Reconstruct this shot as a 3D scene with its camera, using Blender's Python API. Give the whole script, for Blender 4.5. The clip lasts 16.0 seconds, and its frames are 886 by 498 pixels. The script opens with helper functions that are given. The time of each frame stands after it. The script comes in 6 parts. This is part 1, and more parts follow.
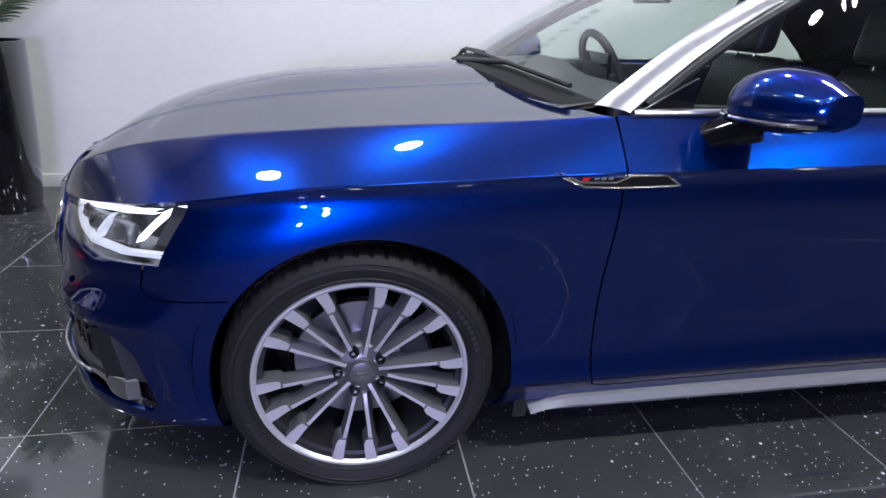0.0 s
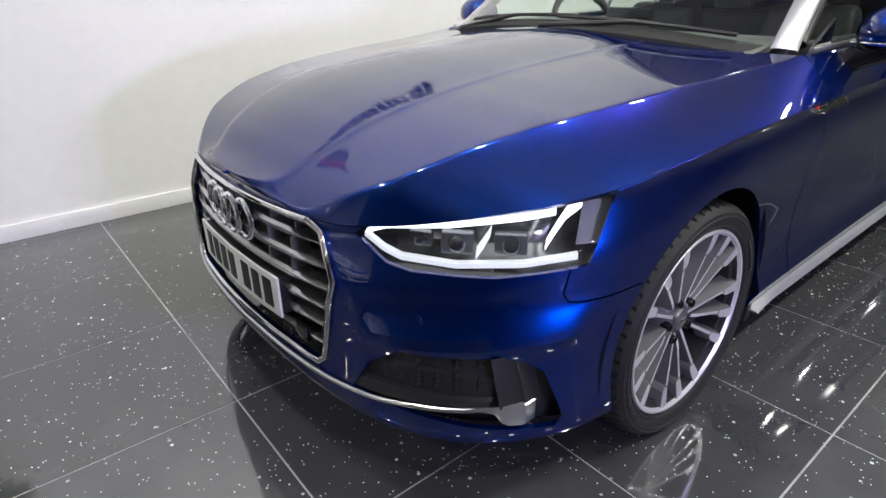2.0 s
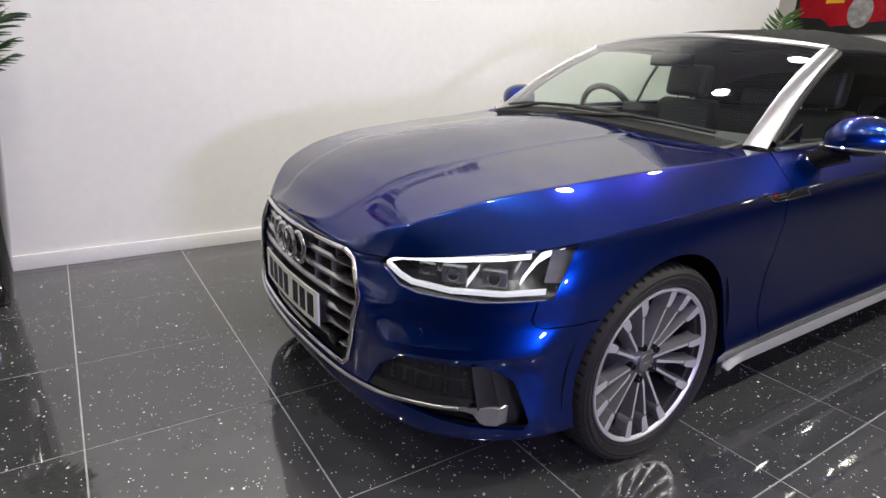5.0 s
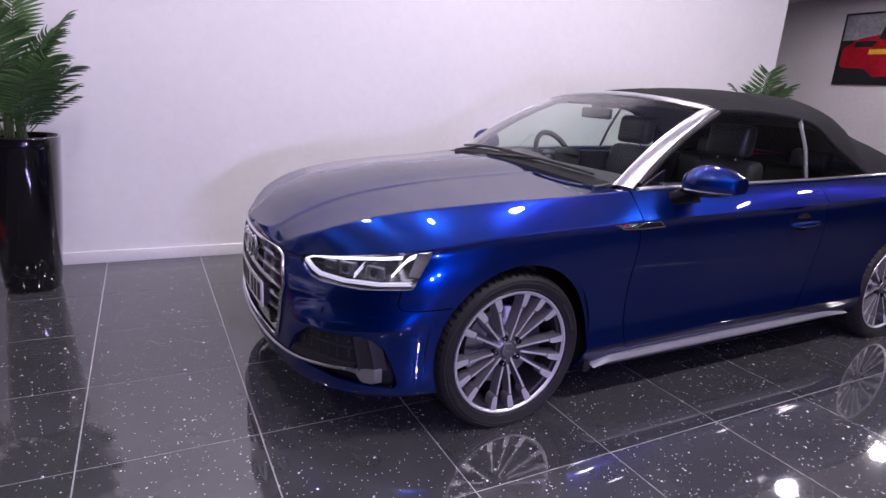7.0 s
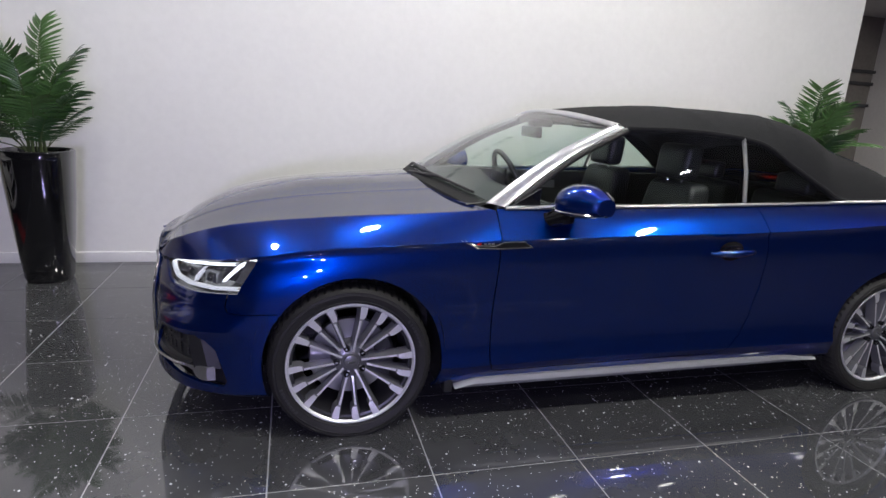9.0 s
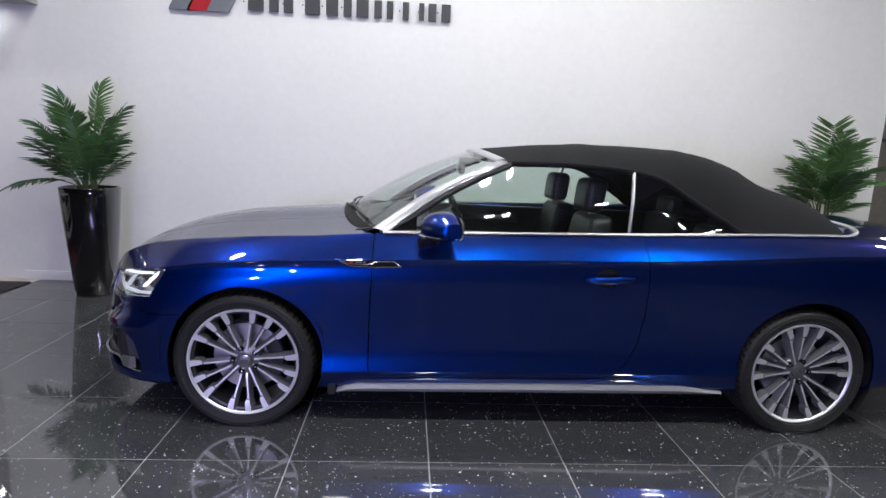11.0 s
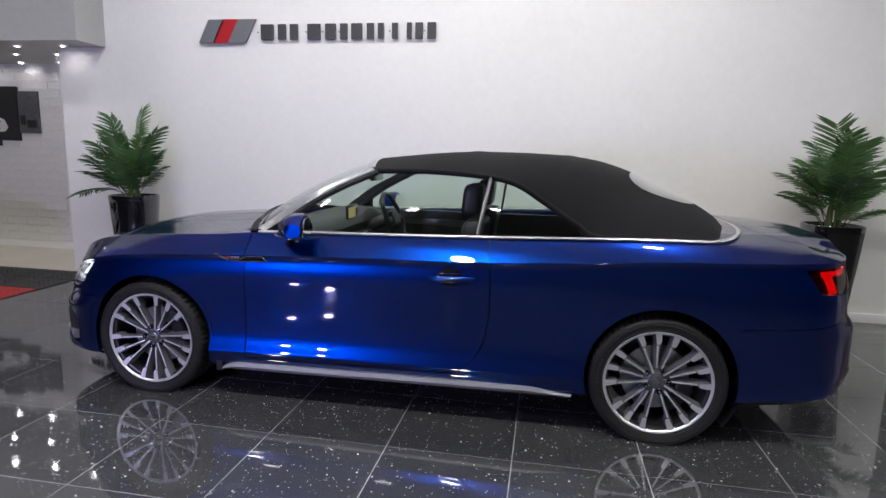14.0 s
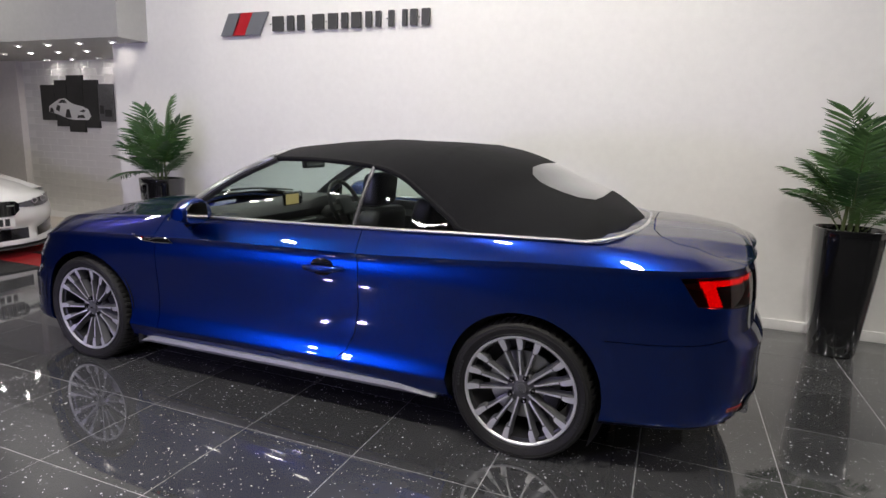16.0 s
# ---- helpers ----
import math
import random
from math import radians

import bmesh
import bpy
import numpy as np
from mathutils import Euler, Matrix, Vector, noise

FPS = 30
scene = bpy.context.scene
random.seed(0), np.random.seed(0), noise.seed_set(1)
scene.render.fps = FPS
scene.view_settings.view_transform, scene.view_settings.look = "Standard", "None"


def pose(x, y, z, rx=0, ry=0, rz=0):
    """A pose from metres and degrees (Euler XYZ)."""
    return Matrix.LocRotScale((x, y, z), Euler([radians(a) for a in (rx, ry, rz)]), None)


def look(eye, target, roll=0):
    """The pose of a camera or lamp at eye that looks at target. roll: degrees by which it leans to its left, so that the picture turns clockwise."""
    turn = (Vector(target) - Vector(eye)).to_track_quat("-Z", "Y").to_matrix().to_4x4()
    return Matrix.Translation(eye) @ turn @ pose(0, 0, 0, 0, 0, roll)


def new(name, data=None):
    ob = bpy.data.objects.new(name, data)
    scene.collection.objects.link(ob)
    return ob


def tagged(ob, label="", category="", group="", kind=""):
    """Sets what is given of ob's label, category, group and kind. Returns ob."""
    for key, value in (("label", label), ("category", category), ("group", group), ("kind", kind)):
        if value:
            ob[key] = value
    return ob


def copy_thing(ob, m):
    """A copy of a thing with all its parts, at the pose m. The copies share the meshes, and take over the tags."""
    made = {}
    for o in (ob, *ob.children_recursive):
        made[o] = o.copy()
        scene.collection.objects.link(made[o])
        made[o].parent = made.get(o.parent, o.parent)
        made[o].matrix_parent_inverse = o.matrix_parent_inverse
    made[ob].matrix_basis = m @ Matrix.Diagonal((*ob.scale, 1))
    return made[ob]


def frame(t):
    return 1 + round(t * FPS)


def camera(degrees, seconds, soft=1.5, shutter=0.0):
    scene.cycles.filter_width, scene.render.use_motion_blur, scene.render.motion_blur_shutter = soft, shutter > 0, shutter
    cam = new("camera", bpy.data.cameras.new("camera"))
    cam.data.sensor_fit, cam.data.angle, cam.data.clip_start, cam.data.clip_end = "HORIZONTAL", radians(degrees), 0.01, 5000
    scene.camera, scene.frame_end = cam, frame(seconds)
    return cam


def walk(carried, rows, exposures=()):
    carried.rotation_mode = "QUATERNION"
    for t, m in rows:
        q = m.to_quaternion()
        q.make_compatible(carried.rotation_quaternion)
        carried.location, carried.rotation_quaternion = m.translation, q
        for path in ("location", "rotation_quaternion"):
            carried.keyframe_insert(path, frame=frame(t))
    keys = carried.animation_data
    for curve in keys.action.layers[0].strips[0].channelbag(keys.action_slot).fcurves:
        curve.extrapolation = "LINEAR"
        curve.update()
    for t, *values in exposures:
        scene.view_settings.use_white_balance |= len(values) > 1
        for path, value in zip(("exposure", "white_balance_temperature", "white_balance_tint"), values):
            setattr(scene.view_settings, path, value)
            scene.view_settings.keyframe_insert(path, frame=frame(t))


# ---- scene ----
cam = camera(75.0, 16.0)

PATH = [
    (0, (-0.043, -2.086, 1.15), (0.304, -0.267, 0.394), 2.8),
    (0.5, (-0.504, -2.057, 1.145), (0.08, -0.316, 0.353), 1.8),
    (1, (-0.835, -1.914, 1.157), (-0.063, -0.277, 0.306), 1.0),
    (1.5, (-1.107, -1.677, 1.165), (-0.131, -0.167, 0.288), 0.5),
    (2, (-1.33, -1.488, 1.141), (-0.177, -0.084, 0.305), -0.5),
    (2.5, (-1.403, -1.362, 0.962), (-0.108, -0.002, 0.273), 0.5),
    (3, (-1.421, -1.365, 0.736), (-0.095, 0.029, 0.191), 1.6),
    (3.2, (-1.416, -1.366, 0.738), (-0.097, 0.042, 0.214), 1.7),
    (5.3, (-1.477, -2.049, 1.254), (-0.458, -0.446, 0.627), 3.2),
    (5.5, (-1.522, -2.183, 1.266), (-0.519, -0.56, 0.667), 3.6),
    (6, (-1.524, -2.473, 1.295), (-0.561, -0.805, 0.755), 3.8),
    (6.5, (-1.41, -2.663, 1.318), (-0.478, -0.97, 0.803), 3.9),
    (7, (-1.259, -2.628, 1.302), (-0.356, -0.922, 0.78), 3.8),
    (7.5, (-1.045, -2.639, 1.312), (-0.194, -0.91, 0.777), 3.8),
    (8, (-0.767, -2.767, 1.344), (-0.007, -0.997, 0.809), 3.8),
    (10.3, (0.368, -3.392, 1.356), (0.581, -1.441, 0.969), 2.7),
    (10.5, (0.46, -3.443, 1.364), (0.647, -1.488, 0.987), 2.6),
    (11, (0.751, -3.552, 1.355), (0.88, -1.585, 1.015), 2.6),
    (11.5, (0.932, -3.708, 1.359), (1.008, -1.735, 1.043), 2.4),
    (12, (1.1, -3.862, 1.383), (1.112, -1.886, 1.076), 2.1),
    (12.5, (1.361, -3.936, 1.387), (1.296, -1.961, 1.076), 2.0),
    (13, (1.634, -3.936, 1.396), (1.491, -1.967, 1.076), 1.9),
    (13.5, (1.879, -3.826, 1.389), (1.646, -1.866, 1.065), 1.7),
    (14, (2.18, -3.731, 1.398), (1.84, -1.787, 1.074), 1.5),
    (14.5, (2.524, -3.684, 1.432), (2.076, -1.763, 1.1), 1.6),
    (15, (2.759, -3.546, 1.404), (2.223, -1.649, 1.065), 1.8),
    (15.5, (3.011, -3.401, 1.421), (2.384, -1.536, 1.063), 1.8),
    (16, (3.332, -3.32, 1.432), (2.611, -1.492, 1.059), 1.9),
]
# seconds, stops, kelvin, tint
GAIN = [(0, 0.23, 5650, 14), (0.6, 0.28, 6250, 12), (1.5, 0.28, 5470, 13), (2.1, 0.52, 6250, 7), (3.2, 0.6, 6300, 7), (5.3, 0.22, 6500, 10), (6.7, 0.13, 6550, 10), (6.8, 0.03, 5800, 36), (7.4, -0.02, 5850, 33), (8.0, -0.02, 6000, 27), (8.2, -0.02, 6200, 13), (10.3, -0.02, 5850, 10), (11.6, -0.02, 5900, 13), (13.0, -0.07, 6000, 15), (14.1, -0.12, 6000, 12), (14.4, -0.07, 6350, 12), (16, -0.05, 6350, 12)]
walk(cam, [(t, look(eye, target, roll)) for t, eye, target, roll in PATH], GAIN)

from mathutils.bvhtree import BVHTree

# ---------------------------------------------------------------- light
world = bpy.data.worlds.new("world")
scene.world = world
world.use_nodes = True
world.node_tree.nodes["Background"].inputs[0].default_value = (0.55, 0.6, 0.7, 1)
world.node_tree.nodes["Background"].inputs[1].default_value = 0.01

CEIL = 4.1
WALL_Y = 1.89


def lamp(name, kind, place, target, energy, colour, size=0.2, spot=120, blend=0.6):
    data = bpy.data.lights.new(name, kind)
    data.energy, data.color = energy, colour
    if kind == "AREA":
        data.shape, data.size = "DISK", size
    if kind == "SPOT":
        data.spot_size, data.spot_blend, data.shadow_soft_size = radians(spot), blend, size
    ob = new(name, data)
    ob.matrix_world = look(place, target)
    return ob


# two coloured show lights on a stand, on the near side of the car
LED = (0.63, 0.55, 1.0)
lamp("show_light", "SPOT", (-0.92, -4.75, 1.02), (0.6, 1.8, 0.9), 145, LED, 0.05, 130)
lamp("show_light", "SPOT", (-0.48, -4.75, 1.22), (1.2, 1.8, 0.9), 145, LED, 0.05, 130)

# ---------------------------------------------------------------- materials


def mat(name, colour, rough=0.5, metal=0.0, coat=0.0, coat_rough=0.03, spec=0.5, emit=None, strength=0.0,
        trans=0.0, alpha=1.0, ior=1.5, noise_scale=0.0, noise_amount=0.0, bump=0.0, bump_scale=200.0, sheen=0.0):
    m = bpy.data.materials.new(name)
    m.use_nodes = True
    nt = m.node_tree
    b = nt.nodes["Principled BSDF"]
    b.inputs["Base Color"].default_value = (*colour, 1)
    b.inputs["Roughness"].default_value = rough
    b.inputs["Metallic"].default_value = metal
    b.inputs["Coat Weight"].default_value = coat
    b.inputs["Coat Roughness"].default_value = coat_rough
    b.inputs["Specular IOR Level"].default_value = spec
    b.inputs["Transmission Weight"].default_value = trans
    b.inputs["Alpha"].default_value = alpha
    b.inputs["IOR"].default_value = ior
    b.inputs["Sheen Weight"].default_value = sheen
    if emit:
        b.inputs["Emission Color"].default_value = (*emit, 1)
        b.inputs["Emission Strength"].default_value = strength
    if noise_amount or bump:
        co = nt.nodes.new("ShaderNodeTexCoord")
    if noise_amount:
        n1 = nt.nodes.new("ShaderNodeTexNoise")
        n1.inputs["Scale"].default_value = noise_scale
        n1.inputs["Detail"].default_value = 6
        n2 = nt.nodes.new("ShaderNodeTexNoise")
        n2.inputs["Scale"].default_value = noise_scale * 14
        n2.inputs["Detail"].default_value = 3
        add = nt.nodes.new("ShaderNodeMath")
        add.operation = "ADD"
        ramp = nt.nodes.new("ShaderNodeMapRange")
        ramp.inputs["From Min"].default_value, ramp.inputs["From Max"].default_value = 0.7, 1.3
        ramp.inputs["To Min"].default_value, ramp.inputs["To Max"].default_value = 1 - noise_amount, 1 + noise_amount
        hsv = nt.nodes.new("ShaderNodeHueSaturation")
        hsv.inputs["Color"].default_value = (*colour, 1)
        for n in (n1, n2):
            nt.links.new(co.outputs["Object"], n.inputs["Vector"])
        nt.links.new(n1.outputs[0], add.inputs[0])
        nt.links.new(n2.outputs[0], add.inputs[1])
        nt.links.new(add.outputs[0], ramp.inputs["Value"])
        nt.links.new(ramp.outputs[0], hsv.inputs["Value"])
        nt.links.new(hsv.outputs[0], b.inputs["Base Color"])
    if bump:
        n3 = nt.nodes.new("ShaderNodeTexNoise")
        n3.inputs["Scale"].default_value = bump_scale
        n3.inputs["Detail"].default_value = 4
        bp = nt.nodes.new("ShaderNodeBump")
        bp.inputs["Strength"].default_value = bump
        bp.inputs["Distance"].default_value = 0.002
        nt.links.new(co.outputs["Object"], n3.inputs["Vector"])
        nt.links.new(n3.outputs[0], bp.inputs["Height"])
        nt.links.new(bp.outputs[0], b.inputs["Normal"])
    return m


def flake_paint(name, colour, flake, rough=0.27, metal=0.9):
    """Metallic car paint: coloured flakes under a clear coat."""
    m = mat(name, colour, rough, metal, 1.0, 0.015)
    m.node_tree.nodes["Principled BSDF"].inputs["Coat IOR"].default_value = 1.68
    m.node_tree.nodes["Principled BSDF"].inputs["Specular Tint"].default_value = (0.004, 0.010, 0.05, 1)
    nt = m.node_tree
    b = nt.nodes["Principled BSDF"]
    co = nt.nodes.new("ShaderNodeTexCoord")
    v = nt.nodes.new("ShaderNodeTexVoronoi")
    v.inputs["Scale"].default_value = 1400
    mix = nt.nodes.new("ShaderNodeMix")
    mix.data_type = "RGBA"
    mix.inputs[6].default_value, mix.inputs[7].default_value = (*colour, 1), (*flake, 1)
    sep = nt.nodes.new("ShaderNodeSeparateColor")
    nt.links.new(co.outputs["Object"], v.inputs["Vector"])
    nt.links.new(v.outputs["Color"], sep.inputs[0])
    nt.links.new(sep.outputs[0], mix.inputs[0])
    nt.links.new(mix.outputs[2], b.inputs["Base Color"])
    return m


def tile_material():
    """Polished black stone tile with flecks, their mirror glints painted white, and faint clouds."""
    m = mat("black_sparkle_tile", (0.02, 0.02, 0.022), 0.06, 0, 0, spec=0.5, ior=2.0)
    nt = m.node_tree
    b = nt.nodes["Principled BSDF"]
    geo = nt.nodes.new("ShaderNodeNewGeometry")
    info = nt.nodes.new("ShaderNodeObjectInfo")
    pos = geo.outputs["Position"]

    def specks(scale, limit):
        v = nt.nodes.new("ShaderNodeTexVoronoi")
        v.inputs["Scale"].default_value = scale
        sep = nt.nodes.new("ShaderNodeSeparateColor")
        nt.links.new(pos, v.inputs["Vector"])
        nt.links.new(v.outputs["Color"], sep.inputs[0])
        pick = nt.nodes.new("ShaderNodeMath")
        pick.operation = "GREATER_THAN"
        pick.inputs[1].default_value = limit
        nt.links.new(sep.outputs[0], pick.inputs[0])
        near = nt.nodes.new("ShaderNodeMath")
        near.operation = "LESS_THAN"
        near.inputs[1].default_value = 0.32
        nt.links.new(v.outputs["Distance"], near.inputs[0])
        both = nt.nodes.new("ShaderNodeMath")
        both.operation = "MULTIPLY"
        nt.links.new(pick.outputs[0], both.inputs[0])
        nt.links.new(near.outputs[0], both.inputs[1])
        return both.outputs[0], sep.outputs[1]

    a, tone = specks(66, 0.964)
    c, _ = specks(165, 0.970)
    # painted brightness of the larger flecks varies, imitating uneven glints
    catch = nt.nodes.new("ShaderNodeMath")
    catch.operation = "POWER"
    catch.inputs[1].default_value = 1.3
    nt.links.new(tone, catch.inputs[0])
    lit = nt.nodes.new("ShaderNodeMath")
    lit.operation = "MULTIPLY"
    nt.links.new(a, lit.inputs[0])
    nt.links.new(catch.outputs[0], lit.inputs[1])
    top = nt.nodes.new("ShaderNodeMath")
    top.operation = "MAXIMUM"
    nt.links.new(lit.outputs[0], top.inputs[0])
    nt.links.new(c, top.inputs[1])
    cloud = nt.nodes.new("ShaderNodeTexNoise")
    cloud.inputs["Scale"].default_value = 5
    cloud.inputs["Detail"].default_value = 8
    nt.links.new(pos, cloud.inputs["Vector"])
    base = nt.nodes.new("ShaderNodeMix")
    base.data_type = "RGBA"
    base.inputs[6].default_value, base.inputs[7].default_value = (0.026, 0.0265, 0.028, 1), (0.070, 0.071, 0.074, 1)
    mixer = nt.nodes.new("ShaderNodeMath")
    mixer.operation = "MULTIPLY_ADD"
    mixer.inputs[1].default_value, mixer.inputs[2].default_value = 0.3, 0.0
    nt.links.new(info.outputs["Random"], mixer.inputs[0])
    addc = nt.nodes.new("ShaderNodeMath")
    nt.links.new(cloud.outputs[0], addc.inputs[0])
    nt.links.new(mixer.outputs[0], addc.inputs[1])
    nt.links.new(addc.outputs[0], base.inputs[0])
    fleck = nt.nodes.new("ShaderNodeMix")
    fleck.data_type = "RGBA"
    fleck.inputs[7].default_value = (0.95, 0.96, 1.0, 1)
    nt.links.new(top.outputs[0], fleck.inputs[0])
    nt.links.new(base.outputs[2], fleck.inputs[6])
    nt.links.new(fleck.outputs[2], b.inputs["Base Color"])
    smudge = nt.nodes.new("ShaderNodeMapRange")
    smudge.inputs["To Min"].default_value, smudge.inputs["To Max"].default_value = 0.02, 0.075
    nt.links.new(cloud.outputs[0], smudge.inputs["Value"])
    nt.links.new(smudge.outputs[0], b.inputs["Roughness"])
    return m


M_PAINT = flake_paint("blue_metallic_paint", (0.0003, 0.0045, 0.056), (0.0006, 0.042, 0.33), 0.285)
M_BLACK = mat("black_plastic", (0.012, 0.012, 0.013), 0.45, bump=0.15, bump_scale=500)
M_GLOSS = mat("gloss_black", (0.006, 0.006, 0.007), 0.08, 0, 0.6)
M_DARK = mat("dark_void", (0.004, 0.004, 0.004), 0.9)
M_SILVER = mat("satin_aluminium", (0.62, 0.62, 0.64), 0.28, 1.0)
M_SATIN = mat("satin_sill", (0.30, 0.30, 0.31), 0.6, 0.5, noise_scale=8, noise_amount=0.05)
M_CHROME = mat("chrome", (0.8, 0.8, 0.82), 0.06, 1.0)
M_GRILLE = mat("grey_grille", (0.22, 0.22, 0.23), 0.32, 0.8)
M_RIM = mat("grey_rim_paint", (0.26, 0.26, 0.27), 0.34, 0.6, 0.5)
M_BARREL = mat("dark_rim_barrel", (0.05, 0.05, 0.053), 0.4, 0.6)
M_POLISH = mat("polished_rim", (0.82, 0.82, 0.84), 0.38, 0.75)
M_TYRE = mat("tyre_rubber", (0.014, 0.0135, 0.0130), 0.6, spec=0.3, noise_scale=9, noise_amount=0.25, bump=0.25, bump_scale=300)
M_FABRIC = mat("black_canvas", (0.0060, 0.0060, 0.0072), 0.95, spec=0.25, noise_scale=6, noise_amount=0.18, bump=0.5, bump_scale=900)
M_LEATHER = mat("black_leather", (0.016, 0.016, 0.018), 0.42, noise_scale=12, noise_amount=0.15, bump=0.3, bump_scale=350)
M_DASH = mat("dark_dashboard", (0.035, 0.035, 0.038), 0.55, bump=0.2, bump_scale=400)
M_WALL = mat("white_wall_paint", (0.80, 0.79, 0.77), 0.6, noise_scale=1.3, noise_amount=0.025, bump=0.08, bump_scale=120)
M_TRIM = mat("white_gloss_trim", (0.84, 0.83, 0.82), 0.35, noise_scale=3, noise_amount=0.03)
M_GREYWALL = mat("grey_wall_paint", (0.72, 0.69, 0.675), 0.65, noise_scale=1.2, noise_amount=0.05, bump=0.08, bump_scale=120)
M_DARKWALL = mat("dark_wall_paint", (0.05, 0.05, 0.055), 0.6, noise_scale=1.2, noise_amount=0.12, bump=0.1, bump_scale=100)
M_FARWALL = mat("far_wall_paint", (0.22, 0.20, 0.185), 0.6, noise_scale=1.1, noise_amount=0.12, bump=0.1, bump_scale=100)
# white soffit, its colour greyed to stand in for the weaker light on it
M_SOFFIT = mat("shaded_soffit_paint", (0.40, 0.40, 0.39), 0.6, noise_scale=1.5, noise_amount=0.04, bump=0.08, bump_scale=120)
M_CEIL = mat("ceiling_paint", (0.62, 0.62, 0.62), 0.8, noise_scale=1, noise_amount=0.03)
M_POT = mat("black_gloss_pot", (0.005, 0.005, 0.006), 0.09, 0, 1.0)
M_TILE = tile_material()
M_GROUT = mat("pale_grout", (0.40, 0.40, 0.41), 0.12, ior=1.85, noise_scale=15, noise_amount=0.2)
M_BEIGE = mat("beige_floor", (0.50, 0.45, 0.39), 0.35, noise_scale=2, noise_amount=0.08)
M_MATB = mat("black_floor_mat", (0.015, 0.015, 0.016), 0.55, noise_scale=20, noise_amount=0.2)
M_MATR = mat("red_floor_mat", (0.30, 0.012, 0.014), 0.5, noise_scale=20, noise_amount=0.15)
M_LAMP = mat("lamp_disc", (1, 1, 1), 0.5, emit=(1.0, 0.955, 0.85), strength=310)
M_LAMPFULL = mat("bright_lamp_disc", (1, 1, 1), 0.5, emit=(1.0, 0.955, 0.85), strength=600)
M_LAMPMID = mat("half_dimmed_lamp_disc", (1, 1, 1), 0.5, emit=(1.0, 0.955, 0.85), strength=210)
M_LAMPDIM = mat("dimmed_lamp_disc", (1, 1, 1), 0.5, emit=(1.0, 0.955, 0.85), strength=60)
M_SOIL = mat("dark_soil", (0.02, 0.014, 0.01), 0.95, bump=1.0, bump_scale=90)


def glass_material(name, tint, amount):
    """Thin tinted pane: mostly see-through, with a sharp reflection."""
    m = bpy.data.materials.new(name)
    m.use_nodes = True
    nt = m.node_tree
    nt.nodes.clear()
    out = nt.nodes.new("ShaderNodeOutputMaterial")
    clear = nt.nodes.new("ShaderNodeBsdfTransparent")
    clear.inputs[0].default_value = (*tint, 1)
    gloss = nt.nodes.new("ShaderNodeBsdfGlossy")
    gloss.inputs["Roughness"].default_value = 0.01
    gloss.inputs[0].default_value = (1, 1, 1, 1)
    face = nt.nodes.new("ShaderNodeLayerWeight")
    face.inputs[0].default_value = 0.5
    power = nt.nodes.new("ShaderNodeMath")
    power.operation = "POWER"
    power.inputs[1].default_value = 5.0
    fres = nt.nodes.new("ShaderNodeMath")
    fres.operation = "MULTIPLY_ADD"
    fres.inputs[1].default_value, fres.inputs[2].default_value = 0.9, amount
    nt.links.new(face.outputs["Facing"], power.inputs[0])
    nt.links.new(power.outputs[0], fres.inputs[0])
    mix = nt.nodes.new("ShaderNodeMixShader")
    nt.links.new(fres.outputs[0], mix.inputs[0])
    nt.links.new(clear.outputs[0], mix.inputs[1])
    nt.links.new(gloss.outputs[0], mix.inputs[2])
    nt.links.new(mix.outputs[0], out.inputs[0])
    return m


M_GLASS = glass_material("tinted_glass", (0.78, 0.87, 0.82), 0.055)
M_LENS = glass_material("clear_lens", (0.94, 0.95, 0.96), 0.04)
M_REDLENS = glass_material("red_lens", (0.30, 0.02, 0.02), 0.045)

# ---------------------------------------------------------------- mesh helpers


def finish(bm, name, material, parent=None, smooth=True, angle=35):
    me = bpy.data.meshes.new(name)
    bm.to_mesh(me)
    bm.free()
    ob = new(name, me)
    for m in (material if isinstance(material, (list, tuple)) else [material]):
        me.materials.append(m)
    if smooth:
        me.shade_smooth()
        me.set_sharp_from_angle(angle=radians(angle))
    if parent:
        ob.parent = parent
    return ob


def part(name, bm, material, parent, label="", smooth=True, angle=35):
    ob = finish(bm, name, material, parent, smooth, angle)
    if label:
        tagged(ob, label=label)
    return ob


def thing(name, label, category, place=(0, 0, 0), turn=0, group="", kind=""):
    ob = new(name)
    ob.matrix_world = pose(*place, 0, 0, turn)
    return tagged(ob, label, category, group, kind)


def box(x0, x1, y0, y1, z0, z1, bevel=0.0, segments=2, bm=None):
    bm = bm or bmesh.new()
    r = bmesh.ops.create_cube(bm, size=1)
    for v in r["verts"]:
        v.co = Vector((x0 + (v.co.x + 0.5) * (x1 - x0), y0 + (v.co.y + 0.5) * (y1 - y0), z0 + (v.co.z + 0.5) * (z1 - z0)))
    if bevel:
        es = list({e for v in r["verts"] for e in v.link_edges})
        bmesh.ops.bevel(bm, geom=es, offset=bevel, segments=segments, affect="EDGES", profile=0.6)
    return bm


